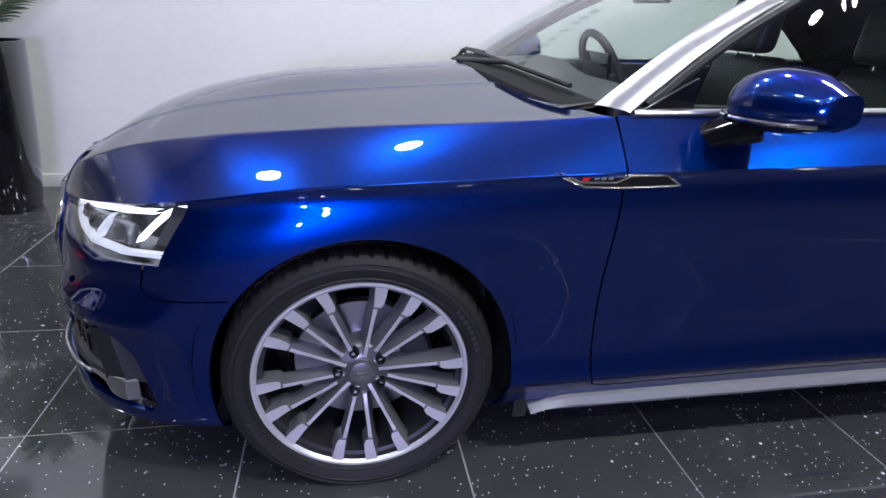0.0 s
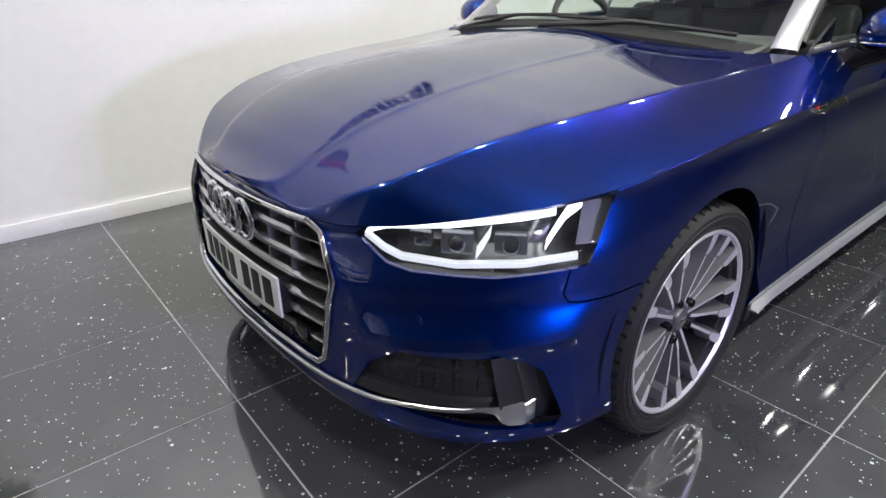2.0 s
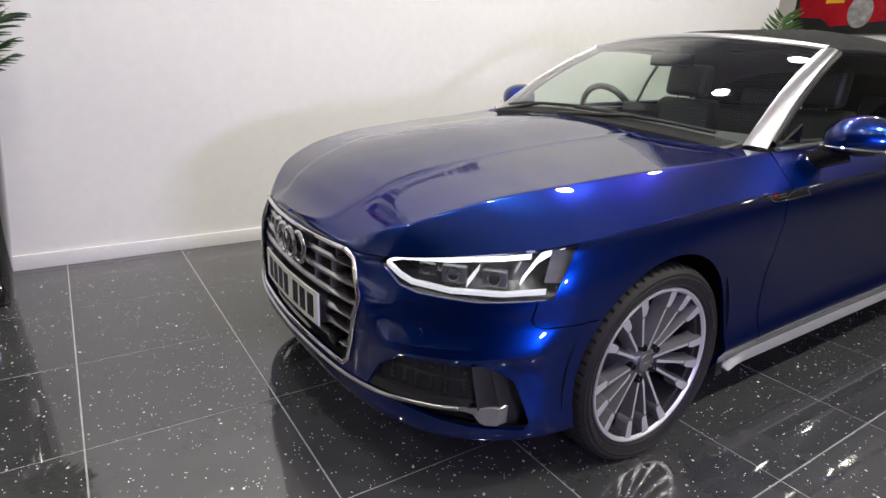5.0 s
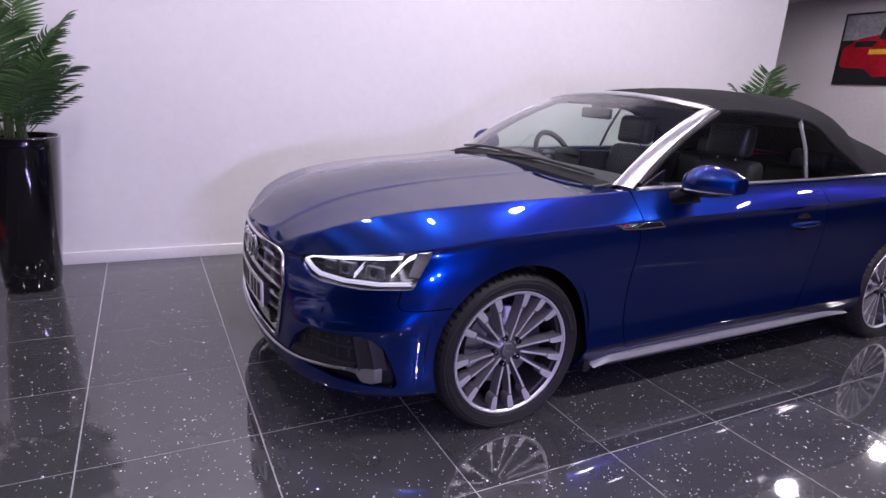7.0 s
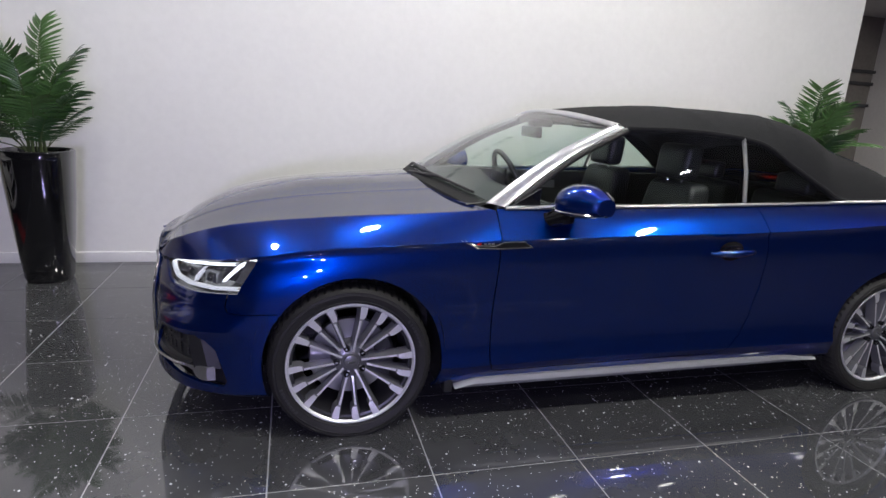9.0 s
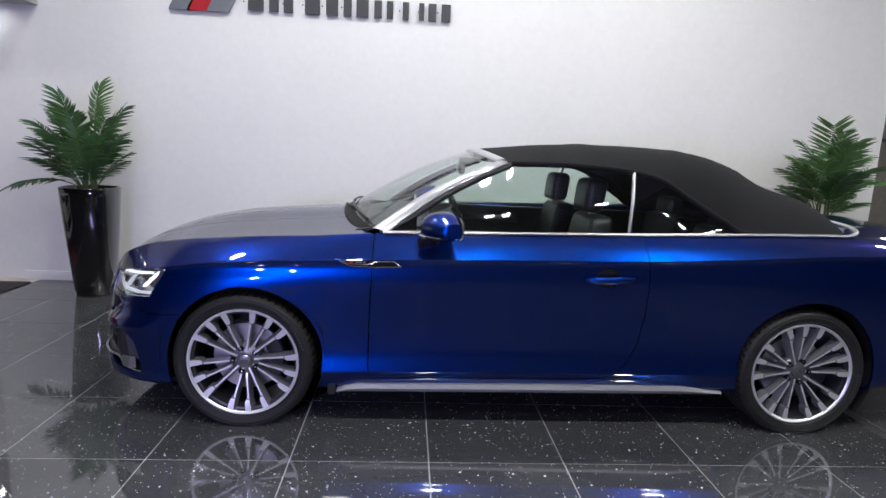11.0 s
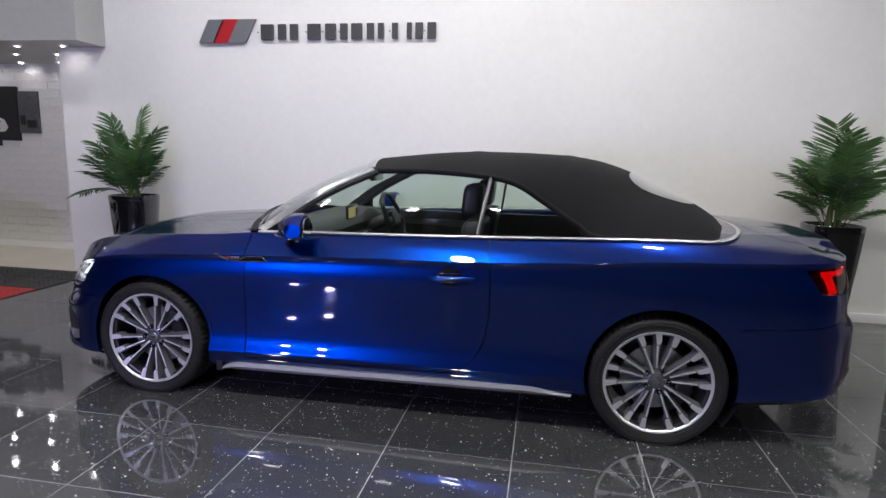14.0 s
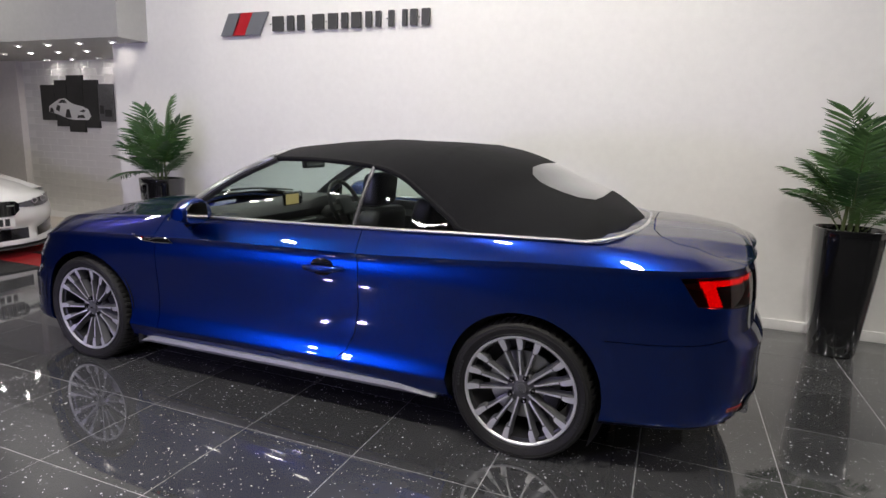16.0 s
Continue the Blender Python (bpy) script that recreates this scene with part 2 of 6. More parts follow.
def lathe(profile, n=64, axis="Z", bm=None, closed=False):
    """Turn a profile of (radius, height) round an axis."""
    bm = bm or bmesh.new()
    rings = []
    for r, h in profile:
        ring = []
        for i in range(n):
            a = 2 * math.pi * i / n
            c, s = r * math.cos(a), r * math.sin(a)
            ring.append(bm.verts.new({"Z": (c, s, h), "Y": (c, h, s), "X": (h, c, s)}[axis]))
        rings.append(ring)
    pairs = list(zip(rings, rings[1:]))
    if closed:
        pairs.append((rings[-1], rings[0]))
    for a, b in pairs:
        for i in range(n):
            j = (i + 1) % n
            bm.faces.new((a[i], a[j], b[j], b[i]) if axis != "Y" else (a[i], b[i], b[j], a[j]))
    return bm


def grid(rows, bm=None, flip=False):
    """Faces over a list of rows of points."""
    bm = bm or bmesh.new()
    vs = [[bm.verts.new(p) for p in row] for row in rows]
    for a, b in zip(vs, vs[1:]):
        for i in range(len(a) - 1):
            q = (a[i], a[i + 1], b[i + 1], b[i])
            bm.faces.new(q[::-1] if flip else q)
    return bm


def prism(points, axis, lo, hi, bm=None):
    """A closed prism: points in the other two axes, swept along one axis."""
    bm = bm or bmesh.new()
    put = {"X": lambda a, b, c: (c, a, b), "Y": lambda a, b, c: (a, c, b), "Z": lambda a, b, c: (a, b, c)}[axis]
    lower = [bm.verts.new(put(a, b, lo)) for a, b in points]
    upper = [bm.verts.new(put(a, b, hi)) for a, b in points]
    bm.faces.new(lower[::-1])
    bm.faces.new(upper)
    for i in range(len(points)):
        j = (i + 1) % len(points)
        bm.faces.new((lower[i], lower[j], upper[j], upper[i]))
    bmesh.ops.recalc_face_normals(bm, faces=bm.faces)
    return bm


def tube(points, radius, n=10, bm=None, flat=1.0, caps=True, up=Vector((0, 0, 1))):
    """A round or flattened bar along a line; radius may be a list."""
    bm = bm or bmesh.new()
    pts = [Vector(p) for p in points]
    rings = []
    for i, p in enumerate(pts):
        d = (pts[min(i + 1, len(pts) - 1)] - pts[max(i - 1, 0)]).normalized()
        side = d.cross(up)
        side = side.normalized() if side.length > 1e-5 else Vector((1, 0, 0))
        top = side.cross(d)
        r = radius[i] if isinstance(radius, (list, tuple)) else radius
        rings.append([bm.verts.new(p + side * (r * math.cos(2 * math.pi * k / n)) + top * (r * flat * math.sin(2 * math.pi * k / n))) for k in range(n)])
    for a, b in zip(rings, rings[1:]):
        for k in range(n):
            bm.faces.new((a[k], a[(k + 1) % n], b[(k + 1) % n], b[k]))
    if caps:
        bm.faces.new(rings[0][::-1])
        bm.faces.new(rings[-1])
    bmesh.ops.recalc_face_normals(bm, faces=bm.faces)
    return bm


def curve(keys, t):
    """Smooth interpolation (Catmull-Rom on uneven keys, kept from overshooting) through rows (t, values...)."""
    ts = [k[0] for k in keys]
    if t <= ts[0]:
        return [float(v) for v in keys[0][1:]]
    if t >= ts[-1]:
        return [float(v) for v in keys[-1][1:]]
    i = max(j for j in range(len(ts)) if ts[j] <= t)
    h = ts[i + 1] - ts[i]
    s = (t - ts[i]) / h
    out = []
    for c in range(1, len(keys[0])):
        def slope(j):
            if j == 0:
                return (keys[1][c] - keys[0][c]) / (ts[1] - ts[0])
            if j == len(keys) - 1:
                return (keys[-1][c] - keys[-2][c]) / (ts[-1] - ts[-2])
            return (keys[j + 1][c] - keys[j - 1][c]) / (ts[j + 1] - ts[j - 1])
        a, b, ma, mb = keys[i][c], keys[i + 1][c], slope(i) * h, slope(i + 1) * h
        out.append(a * (2 * s**3 - 3 * s**2 + 1) + ma * (s**3 - 2 * s**2 + s) + b * (3 * s**2 - 2 * s**3) + mb * (s**3 - s**2))
    return out


def mirrored(bm):
    """Add the mirror image across y = 0 and weld the seam."""
    geom = bmesh.ops.duplicate(bm, geom=bm.verts[:] + bm.edges[:] + bm.faces[:])["geom"]
    for v in geom:
        if isinstance(v, bmesh.types.BMVert):
            v.co.y = -v.co.y
    bmesh.ops.reverse_faces(bm, faces=[f for f in geom if isinstance(f, bmesh.types.BMFace)])
    bmesh.ops.remove_doubles(bm, verts=bm.verts, dist=0.0004)
    return bm


def to_mesh(bm, name="shape"):
    me = bpy.data.meshes.new(name)
    bm.to_mesh(me)
    bm.free()
    return me


def carve(me, cutter, operation="DIFFERENCE", thick=0.0):
    """Boolean of two meshes, with the first one first given a thickness. Returns a new mesh."""
    a, b = new("tmp_a", me), new("tmp_b", cutter)
    if thick:
        s = a.modifiers.new("s", "SOLIDIFY")
        s.thickness, s.offset = thick, -1
    c = a.modifiers.new("c", "BOOLEAN")
    c.object, c.operation, c.solver = b, operation, "EXACT"
    dg = bpy.context.evaluated_depsgraph_get()
    dg.update()
    out = bpy.data.meshes.new_from_object(a.evaluated_get(dg))
    if not out.vertices:
        c.use_self = True
        dg.update()
        out = bpy.data.meshes.new_from_object(a.evaluated_get(dg))
    for o in (a, b):
        bpy.data.objects.remove(o)
    return out


def smooth_from(me, source):
    """Take the shading normals of the uncut surface for all faces that still lie on it."""
    bm = bmesh.new()
    bm.from_mesh(source)
    bm.normal_update()
    bmesh.ops.split_edges(bm, edges=[e for e in bm.edges if len(e.link_faces) == 2 and e.calc_face_angle(0) > 0.30])
    bmesh.ops.triangulate(bm, faces=bm.faces)
    bm.normal_update()
    bm.faces.ensure_lookup_table()
    tree = BVHTree.FromBMesh(bm)
    me.shade_smooth()
    me.set_sharp_from_angle(angle=radians(40))
    normals = []
    for poly in me.polygons:
        pn = poly.normal
        for li in poly.loop_indices:
            p = me.vertices[me.loops[li].vertex_index].co
            hit, n, fi, d = tree.find_nearest(p)
            if hit is not None and n.dot(pn) < 0.97:
                inner = p.lerp(poly.center, 0.08)
                h2, n2, f2, d2 = tree.find_nearest(inner)
                if h2 is not None and n2.dot(pn) > n.dot(pn):
                    hit, n, fi, d = h2, n2, f2, min(d, d2)
            if hit is not None and d < 0.0015 and n.dot(pn) > 0.85:
                vs = bm.faces[fi].verts
                w = [1 / (1e-7 + (v.co - hit).length) ** 2 for v in vs]
                tri = [v.co for v in vs]
                area = (tri[1] - tri[0]).cross(tri[2] - tri[0]).length or 1e-9
                b0 = (tri[1] - hit).cross(tri[2] - hit).length / area
                b1 = (tri[2] - hit).cross(tri[0] - hit).length / area
                b2 = max(0.0, 1 - b0 - b1)
                n = (vs[0].normal * b0 + vs[1].normal * b1 + vs[2].normal * b2).normalized()
                normals.append(n)
            else:
                normals.append(pn.copy())
    me.normals_split_custom_set(normals)
    bm.free()
    return me


def mesh_part(name, me, material, parent, label=""):
    me.materials.clear()
    me.materials.append(material)
    ob = new(name, me)
    ob.parent = parent
    if label:
        tagged(ob, label=label)
    return ob


# ---------------------------------------------------------------- room


def slab(name, material, x0, x1, y0, y1, z0, z1, label, category="wall", bevel=0.0):
    return tagged(finish(box(x0, x1, y0, y1, z0, z1, bevel), name, material, smooth=bevel > 0), label, category, kind="structure")


slab("wall_north", M_WALL, -2.75, 5.32, WALL_Y, WALL_Y + 0.2, 0, CEIL, "smooth white painted showroom wall behind the car")
slab("ceiling", M_CEIL, -8.8, 14.2, -8.2, 9.2, CEIL, CEIL + 0.12, "plain white painted showroom ceiling", "ceiling")
slab("wall_south", M_DARKWALL, -8.8, 14.2, -8.2, -8.0, 0, CEIL, "dark showroom wall behind the camera")
slab("wall_east", M_GREYWALL, 14.0, 14.2, 0.0, 9.0, 0, CEIL, "far grey painted showroom wall")
# unseen stretch of the east side, coloured dark so the doors mirror darkness
slab("wall_southeast", M_DARKWALL, 14.0, 14.2, -8.0, 0.0, 0, CEIL, "unseen wall, darkened to keep the car's reflections dark")
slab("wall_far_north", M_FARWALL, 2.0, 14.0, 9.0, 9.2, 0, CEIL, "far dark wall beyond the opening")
for k, z in enumerate((1.96, 2.49, 2.78)):
    slab("trim", M_DARKWALL, 2.0, 14.0, 8.93, 9.0, z, z + 0.07, "dark horizontal rail along the far wall", "trim")
slab("wall_divider", M_DARKWALL, 1.8, 2.0, WALL_Y + 0.2, 9.0, 0, CEIL, "plain dark dividing wall")
slab("wall_west", M_GREYWALL, -8.8, -8.6, -0.5, 3.2, 0, CEIL, "plain grey painted side wall of the alcove")
# unseen too: darkened to cut fill light and reflections at the nose
slab("wall_southwest", M_DARKWALL, -8.8, -8.6, -8.0, -0.5, 0, CEIL, "unseen wall, darkened to keep the car's reflections dark")
slab("wall_alcove", M_WALL, -6.4, -2.55, 3.0, 3.2, 0, 2.42, "white painted brick wall of the alcove")
slab("wall_alcove_end", M_WALL, -2.75, -2.55, WALL_Y + 0.2, 3.0, 0, 2.42, "white plastered end wall of the alcove")
slab("wall_column", M_WALL, -3.06, -2.752, WALL_Y + 0.015, WALL_Y + 0.20, 0, 2.42, "white plastered column at the wall's end")
slab("ceiling_soffit", M_SOFFIT, -8.6, -2.47, 1.50, 3.2, 2.42, CEIL, "white boxed soffit, greyed for its shade, with small downlights", "ceiling")
slab("wall_side", M_GREYWALL, -8.6, -6.4, 2.9, 3.2, 0, 2.42, "plain grey painted wall beside the brick")
slab("baseboard", M_TRIM, -2.75, 5.32, WALL_Y - 0.016, WALL_Y, 0, 0.085, "white glossy skirting board along the wall", "baseboard", 0.004)
slab("ground", M_GROUT, -2.62, 14.2, -8.2, 9.2, -0.12, -0.0015, "pale grout bed under the polished tiles", "floor")
slab("floor_mat", M_MATB, -8.6, -2.62, -8.0, 1.75, -0.12, 0.004, "black interlocking garage floor tiles", "floor")
slab("floor_alcove", M_BEIGE, -8.6, -2.62, 1.75, 3.2, -0.12, -0.001, "pale beige alcove floor", "floor")

# ---------------------------------------------------------------- the blue convertible
WB = 2.77
car = thing("convertible_car", "dark blue metallic convertible car with a closed black canvas roof", "car")

# rows: step along the car; edge of the shoulder x, y, z; lower side x, y; lowest z
PLAN = [
    (0, -0.836, 0.0, 0.688, -0.846, 0.0, 0.20),
    (1, -0.826, 0.20, 0.683, -0.838, 0.20, 0.198),
    (2, -0.786, 0.40, 0.664, -0.815, 0.41, 0.19),
    (3, -0.698, 0.56, 0.676, -0.760, 0.60, 0.182),
    (4, -0.55, 0.735, 0.716, -0.655, 0.757, 0.178),
    (5, -0.378, 0.852, 0.754, -0.50, 0.855, 0.176),
    (6, -0.20, 0.888, 0.784, -0.33, 0.898, 0.18),
    (7, 0.0, 0.904, 0.805, 0.0, 0.918, 0.18),
    (8, 0.45, 0.908, 0.829, 0.45, 0.905, 0.18),
    (9, 1.2, 0.905, 0.853, 1.2, 0.90, 0.19),
    (10, 1.9, 0.906, 0.870, 1.9, 0.905, 0.195),
    (11, 2.4, 0.914, 0.897, 2.4, 0.918, 0.20),
    (12, 2.8, 0.910, 0.922, 2.8, 0.92, 0.21),
    (13, 3.15, 0.885, 0.932, 3.2, 0.90, 0.23),
    (14, 3.42, 0.83, 0.938, 3.5, 0.85, 0.25),
    (15, 3.60, 0.72, 0.945, 3.645, 0.72, 0.26),
    (16, 3.69, 0.5, 0.952, 3.715, 0.5, 0.26),
    (17, 3.73, 0.25, 0.957, 3.745, 0.25, 0.26),
    (18, 3.74, 0.0, 0.959, 3.755, 0.0, 0.26),
]
# height share, outward bulge on the doors, at the nose and tail, share of the shoulder's plan
SECTION = [
    (0.0, -0.055, -0.045, 0.0),
    (0.04, -0.026, -0.004, 0.0),
    (0.09, -0.014, 0.004, 0.0),
    (0.150, 0.006, 0.004, 0.0),
    (0.165, 0.009, 0.004, 0.005),
    (0.20, 0.001, 0.003, 0.02),
    (0.27, -0.013, 0.002, 0.04),
    (0.45, -0.021, 0.004, 0.15),
    (0.65, -0.012, 0.012, 0.40),
    (0.80, -0.003, 0.012, 0.66),
    (0.88, -0.004, 0.006, 0.80),
    (0.945, -0.010, -0.002, 0.93),
    (0.975, -0.008, -0.003, 0.97),
    (1.0, 0.0, 0.0, 1.0),
]


def smoothstep(a, b, x):
    s = min(1, max(0, (x - a) / (b - a)))
    return s * s * (3 - 2 * s)


def side_point(u, t):
    """A point of the near side of the body: u along the car, t from the sill to the shoulder."""
    ex, ey, ez, lx, ly, zl = curve(PLAN, u)
    a, b = curve(PLAN, max(0, u - 0.05)), curve(PLAN, min(18, u + 0.05))
    dx, dy = b[3] - a[3], b[4] - a[4]
    n = math.hypot(dx, dy)
    nx, ny = -dy / n, dx / n
    if u < 0.03:
        nx, ny = -1, 0
    if u > 17.97:
        nx, ny = 1, 0
    door, end, share = curve(SECTION, t)
    k = smoothstep(6.0, 8.0, u) * (1 - smoothstep(10.6, 12.2, u))
    off = door * k + end * (1 - k)
    front = smoothstep(2.3, 3.0, u) * (1 - smoothstep(5.0, 5.6, u))
    off += front * 0.013 * (math.exp(-((t - 0.52) / 0.05) ** 2) - 0.6 * math.exp(-((t - 0.66) / 0.07) ** 2))
    rear = smoothstep(14.2, 15.8, u)
    off += rear * 0.045 * (smoothstep(0.02, 0.22, t) - smoothstep(0.50, 0.62, t))
    x, y = lx + (ex - lx) * share + nx * off, ly + (ey - ly) * share + ny * off
    return Vector((x, -max(0.0, y), zl + (ez - zl) * t))


def step_at(x):
    """Step along the car at which the shoulder passes x."""
    lo, hi = 7.0, 12.0
    for _ in range(40):
        mid = (lo + hi) / 2
        lo, hi = (mid, hi) if curve(PLAN, mid)[0] < x else (lo, mid)
    return lo


US = sorted([i * 18 / 234 for i in range(235)] + [step_at(0.600)])
TS = [0, 0.025, 0.05, 0.07, 0.09, 0.115, 0.135, 0.15, 0.16, 0.175, 0.19, 0.21, 0.25, 0.3, 0.35, 0.4, 0.45, 0.5, 0.55, 0.6, 0.65, 0.7, 0.75, 0.8, 0.85, 0.9, 0.925, 0.945, 0.96, 0.975, 0.988, 1.0]


def belt(x):
    """Half width and height of the waistline at x."""
    return curve([(0.4, 0.81, 0.93), (0.58, 0.802, 0.945), (1.2, 0.805, 0.962), (1.9, 0.803, 0.980), (2.5, 0.792, 0.998), (2.9, 0.768, 1.004), (3.2, 0.725, 1.0), (3.5, 0.63, 0.995), (3.75, 0.5, 0.985)], x)


def deck_mid(x):
    return curve([(2.9, 1.040), (3.2, 1.050), (3.4, 1.050), (3.55, 1.042), (3.68, 1.020), (3.74, 0.972)], x)[0]


def shoulder_rows(u):
    """From the shoulder crease up to the waistline, on the near side."""
    e = side_point(u, 1.0)
    x = e.x
    by, bz = belt(x)
    by = min(by, -e.y * 0.90)
    bz = min(bz, e.z + (bz - e.z) * min(1, max(0.05, (3.75 - x) / 0.30)))
    out = []
    for s in (0.03, 0.15, 0.3, 0.45, 0.6, 0.75, 0.88, 1.0):
        rise = s + 0.10 * smoothstep(0.6, 1.5, x) * math.sin(math.pi * s)
        out.append(Vector((x, e.y + (-by - e.y) * s, e.z + (bz - e.z) * rise)))
    return out


def body_half():
    bm = bmesh.new()
    cols = [[side_point(u, t) for t in TS] for u in US]
    grid(cols, bm, flip=True)
    top = [[cols[i][-1]] + shoulder_rows(u) for i, u in enumerate(US) if cols[i][-1].x > 0.5995 and u < 17.97 and u > 7]
    grid(top, bm, flip=True)
    # rear deck, from the waistline to the middle
    deck = []
    for i, u in enumerate(US):
        if u > 12 and cols[i][-1].x > 2.95 and u < 17.97:
            b = shoulder_rows(u)[-1]
            mid = deck_mid(b.x)
            # a steep flank up to a crease, then an almost flat lid
            deck.append([Vector((b.x, b.y * (1 - s), b.z + (mid - b.z) * float(np.interp(s, (0, 0.20, 0.23, 0.26, 0.6, 1.0), (0, 0.60, 0.67, 0.70, 0.92, 1.0))))) for s in (0, 0.1, 0.19, 0.205, 0.22, 0.24, 0.27, 0.35, 0.45, 0.6, 0.75, 0.88, 1.0)])
    last = side_point(18, 1.0)
    grid(deck, bm, flip=True)
    # close the tail edge
    grid([deck[-1], [Vector((last.x + 0.0, p.y, last.z)) for p in deck[-1]]], bm, flip=True)
    bmesh.ops.remove_doubles(bm, verts=bm.verts, dist=0.0004)
    return bm


body_bm = mirrored(body_half())
bmesh.ops.recalc_face_normals(body_bm, faces=body_bm.faces)
body_bm.faces.ensure_lookup_table()
probe = min(body_bm.faces, key=lambda f: (f.calc_center_median() - Vector((1.2, -0.9, 0.6))).length)
if probe.normal.y > 0:
    bmesh.ops.reverse_faces(body_bm, faces=body_bm.faces)
BODY = to_mesh(body_bm, "body_sheet")

# cutters ------------------------------------------------------------
AXLE_Z = 0.317
GRILLE = [(-0.365, 0.662), (0.365, 0.662), (0.405, 0.642), (0.462, 0.545), (0.418, 0.33), (0.395, 0.308), (-0.395, 0.308), (-0.418, 0.33), (-0.462, 0.545), (-0.405, 0.642)]
VENT = [(0.50, 0.282), (0.70, 0.262), (0.862, 0.236), (0.868, 0.262), (0.842, 0.385), (0.818, 0.418), (0.79, 0.428), (0.62, 0.420), (0.545, 0.365)]


def light_prism(side, swell=0.0, depth=0.14):
    """The headlight's outline on the front corner, swept inwards."""
    bm = bmesh.new()
    a, b = Vector((-0.750, -0.487, 0)), Vector((-0.40, -0.875, 0))
    d = (b - a).normalized()
    n = Vector((d.y, -d.x, 0))
    if n.x > 0:
        n = -n
    length = (b - a).length
    shape = [(0.0, 0.652), (0.075, 0.606), (0.13, 0.597), (0.30, 0.60), (length - 0.035, 0.617), (length + 0.02, 0.775), (0.06, 0.70)]
    mid = Vector((sum(p[0] for p in shape) / 7, sum(p[1] for p in shape) / 7))
    shape = [tuple(Vector(p) + (Vector(p) - mid).normalized() * swell) for p in shape]
    lo = [bm.verts.new(a + d * s + Vector((0, 0, z)) - n * 0.16) for s, z in shape]
    hi = [bm.verts.new(a + d * s + Vector((0, 0, z)) + n * depth) for s, z in shape]
    bm.faces.new(lo[::-1])
    bm.faces.new(hi)
    for i in range(len(lo)):
        j = (i + 1) % len(lo)
        bm.faces.new((lo[i], lo[j], hi[j], hi[i]))
    if side > 0:
        for v in bm.verts:
            v.co.y = -v.co.y
    bmesh.ops.recalc_face_normals(bm, faces=bm.faces)
    return bm


def tail_prism(side, swell=0.0):
    """Tail light: a wedge that wraps round the rear corner."""
    s = swell
    pts = [(3.395 - s, 0.905 + s), (3.47, 0.80 - s), (3.80, 0.775 - s), (3.80, 0.905 + s), (3.55, 0.915 + s)]
    bm = bmesh.new()
    prism(pts, "Y", -1.0, -0.42 + s, bm)
    if side > 0:
        for v in bm.verts:
            v.co.y = -v.co.y
        bmesh.ops.reverse_faces(bm, faces=bm.faces)
    return bm


def joined(*bms):
    out = bmesh.new()
    for b in bms:
        me = to_mesh(b)
        out.from_mesh(me)
    return out


def cylinder(x, z, r, y0, y1, n=72):
    bm = bmesh.new()
    prism([(x + r * math.cos(2 * math.pi * i / n), z + r * math.sin(2 * math.pi * i / n)) for i in range(n)], "Y", y0, y1, bm)
    return bm


def flipped(bm):
    for v in bm.verts:
        v.co.y = -v.co.y
    bmesh.ops.reverse_faces(bm, faces=bm.faces)
    return bm


def vent_prism():
    return prism(VENT, "X", -1.2, -0.42)


# door outline seen from the side (x, z)
DOOR = [(0.603, 1.02), (0.598, 0.80), (0.588, 0.55), (0.588, 0.30), (0.60, 0.262), (0.64, 0.252), (1.70, 0.272), (1.78, 0.292), (1.86, 0.36), (1.905, 0.45), (1.93, 0.60), (1.93, 0.80), (1.90, 1.02)]


def outline_grow(pts, d):
    mid = Vector((sum(p[0] for p in pts) / len(pts), sum(p[1] for p in pts) / len(pts)))
    out = []
    n = len(pts)
    for i in range(n):
        a, b, c = Vector(pts[i - 1]), Vector(pts[i]), Vector(pts[(i + 1) % n])
        e1, e2 = (b - a).normalized(), (c - b).normalized()
        nn = Vector((e1.y + e2.y, -e1.x - e2.x)).normalized()
        if nn.dot(b - mid) < 0:
            nn = -nn
        out.append(tuple(b + nn * d))
    return out


def door_prism(d=0.0):
    return prism(outline_grow(DOOR, d), "Y", -1.1, -0.60)


def seam(points, width, axis, lo, hi):
    """A thin slit along a line, for a panel gap."""
    left, right = [], []
    for i, p in enumerate(points):
        a, b = Vector(points[max(0, i - 1)]), Vector(points[min(len(points) - 1, i + 1)])
        d = (b - a).normalized()
        nrm = Vector((-d.y, d.x)) * width / 2
        left.append(tuple(Vector(p) + nrm))
        right.append(tuple(Vector(p) - nrm))
    return prism(left + right[::-1], axis, lo, hi)


FENDER_SEAM = [(-0.44, 0.68), (-0.468, 0.62), (-0.482, 0.560), (-0.472, 0.541), (-0.45, 0.537), (-0.29, 0.545)]
cutters = joined(
    cylinder(0.012, 0.326, 0.362, -1.1, -0.60), cylinder(0.012, 0.326, 0.362, 0.60, 1.1),
    cylinder(WB + 0.004, 0.334, 0.360, -1.1, -0.60), cylinder(WB + 0.004, 0.334, 0.360, 0.60, 1.1),
    prism(GRILLE, "X", -1.2, -0.6), vent_prism(), flipped(vent_prism()),
    light_prism(-1, 0.004), light_prism(1, 0.004), tail_prism(-1, 0.003), tail_prism(1, 0.003),
    door_prism(0.0025), flipped(door_prism(0.0025)))
LID = [(3.80, -0.62), (3.52, -0.63), (3.37, -0.61), (3.30, -0.55), (3.265, -0.4), (3.255, 0.0), (3.265, 0.4), (3.30, 0.55), (3.37, 0.61), (3.52, 0.63), (3.80, 0.62)]
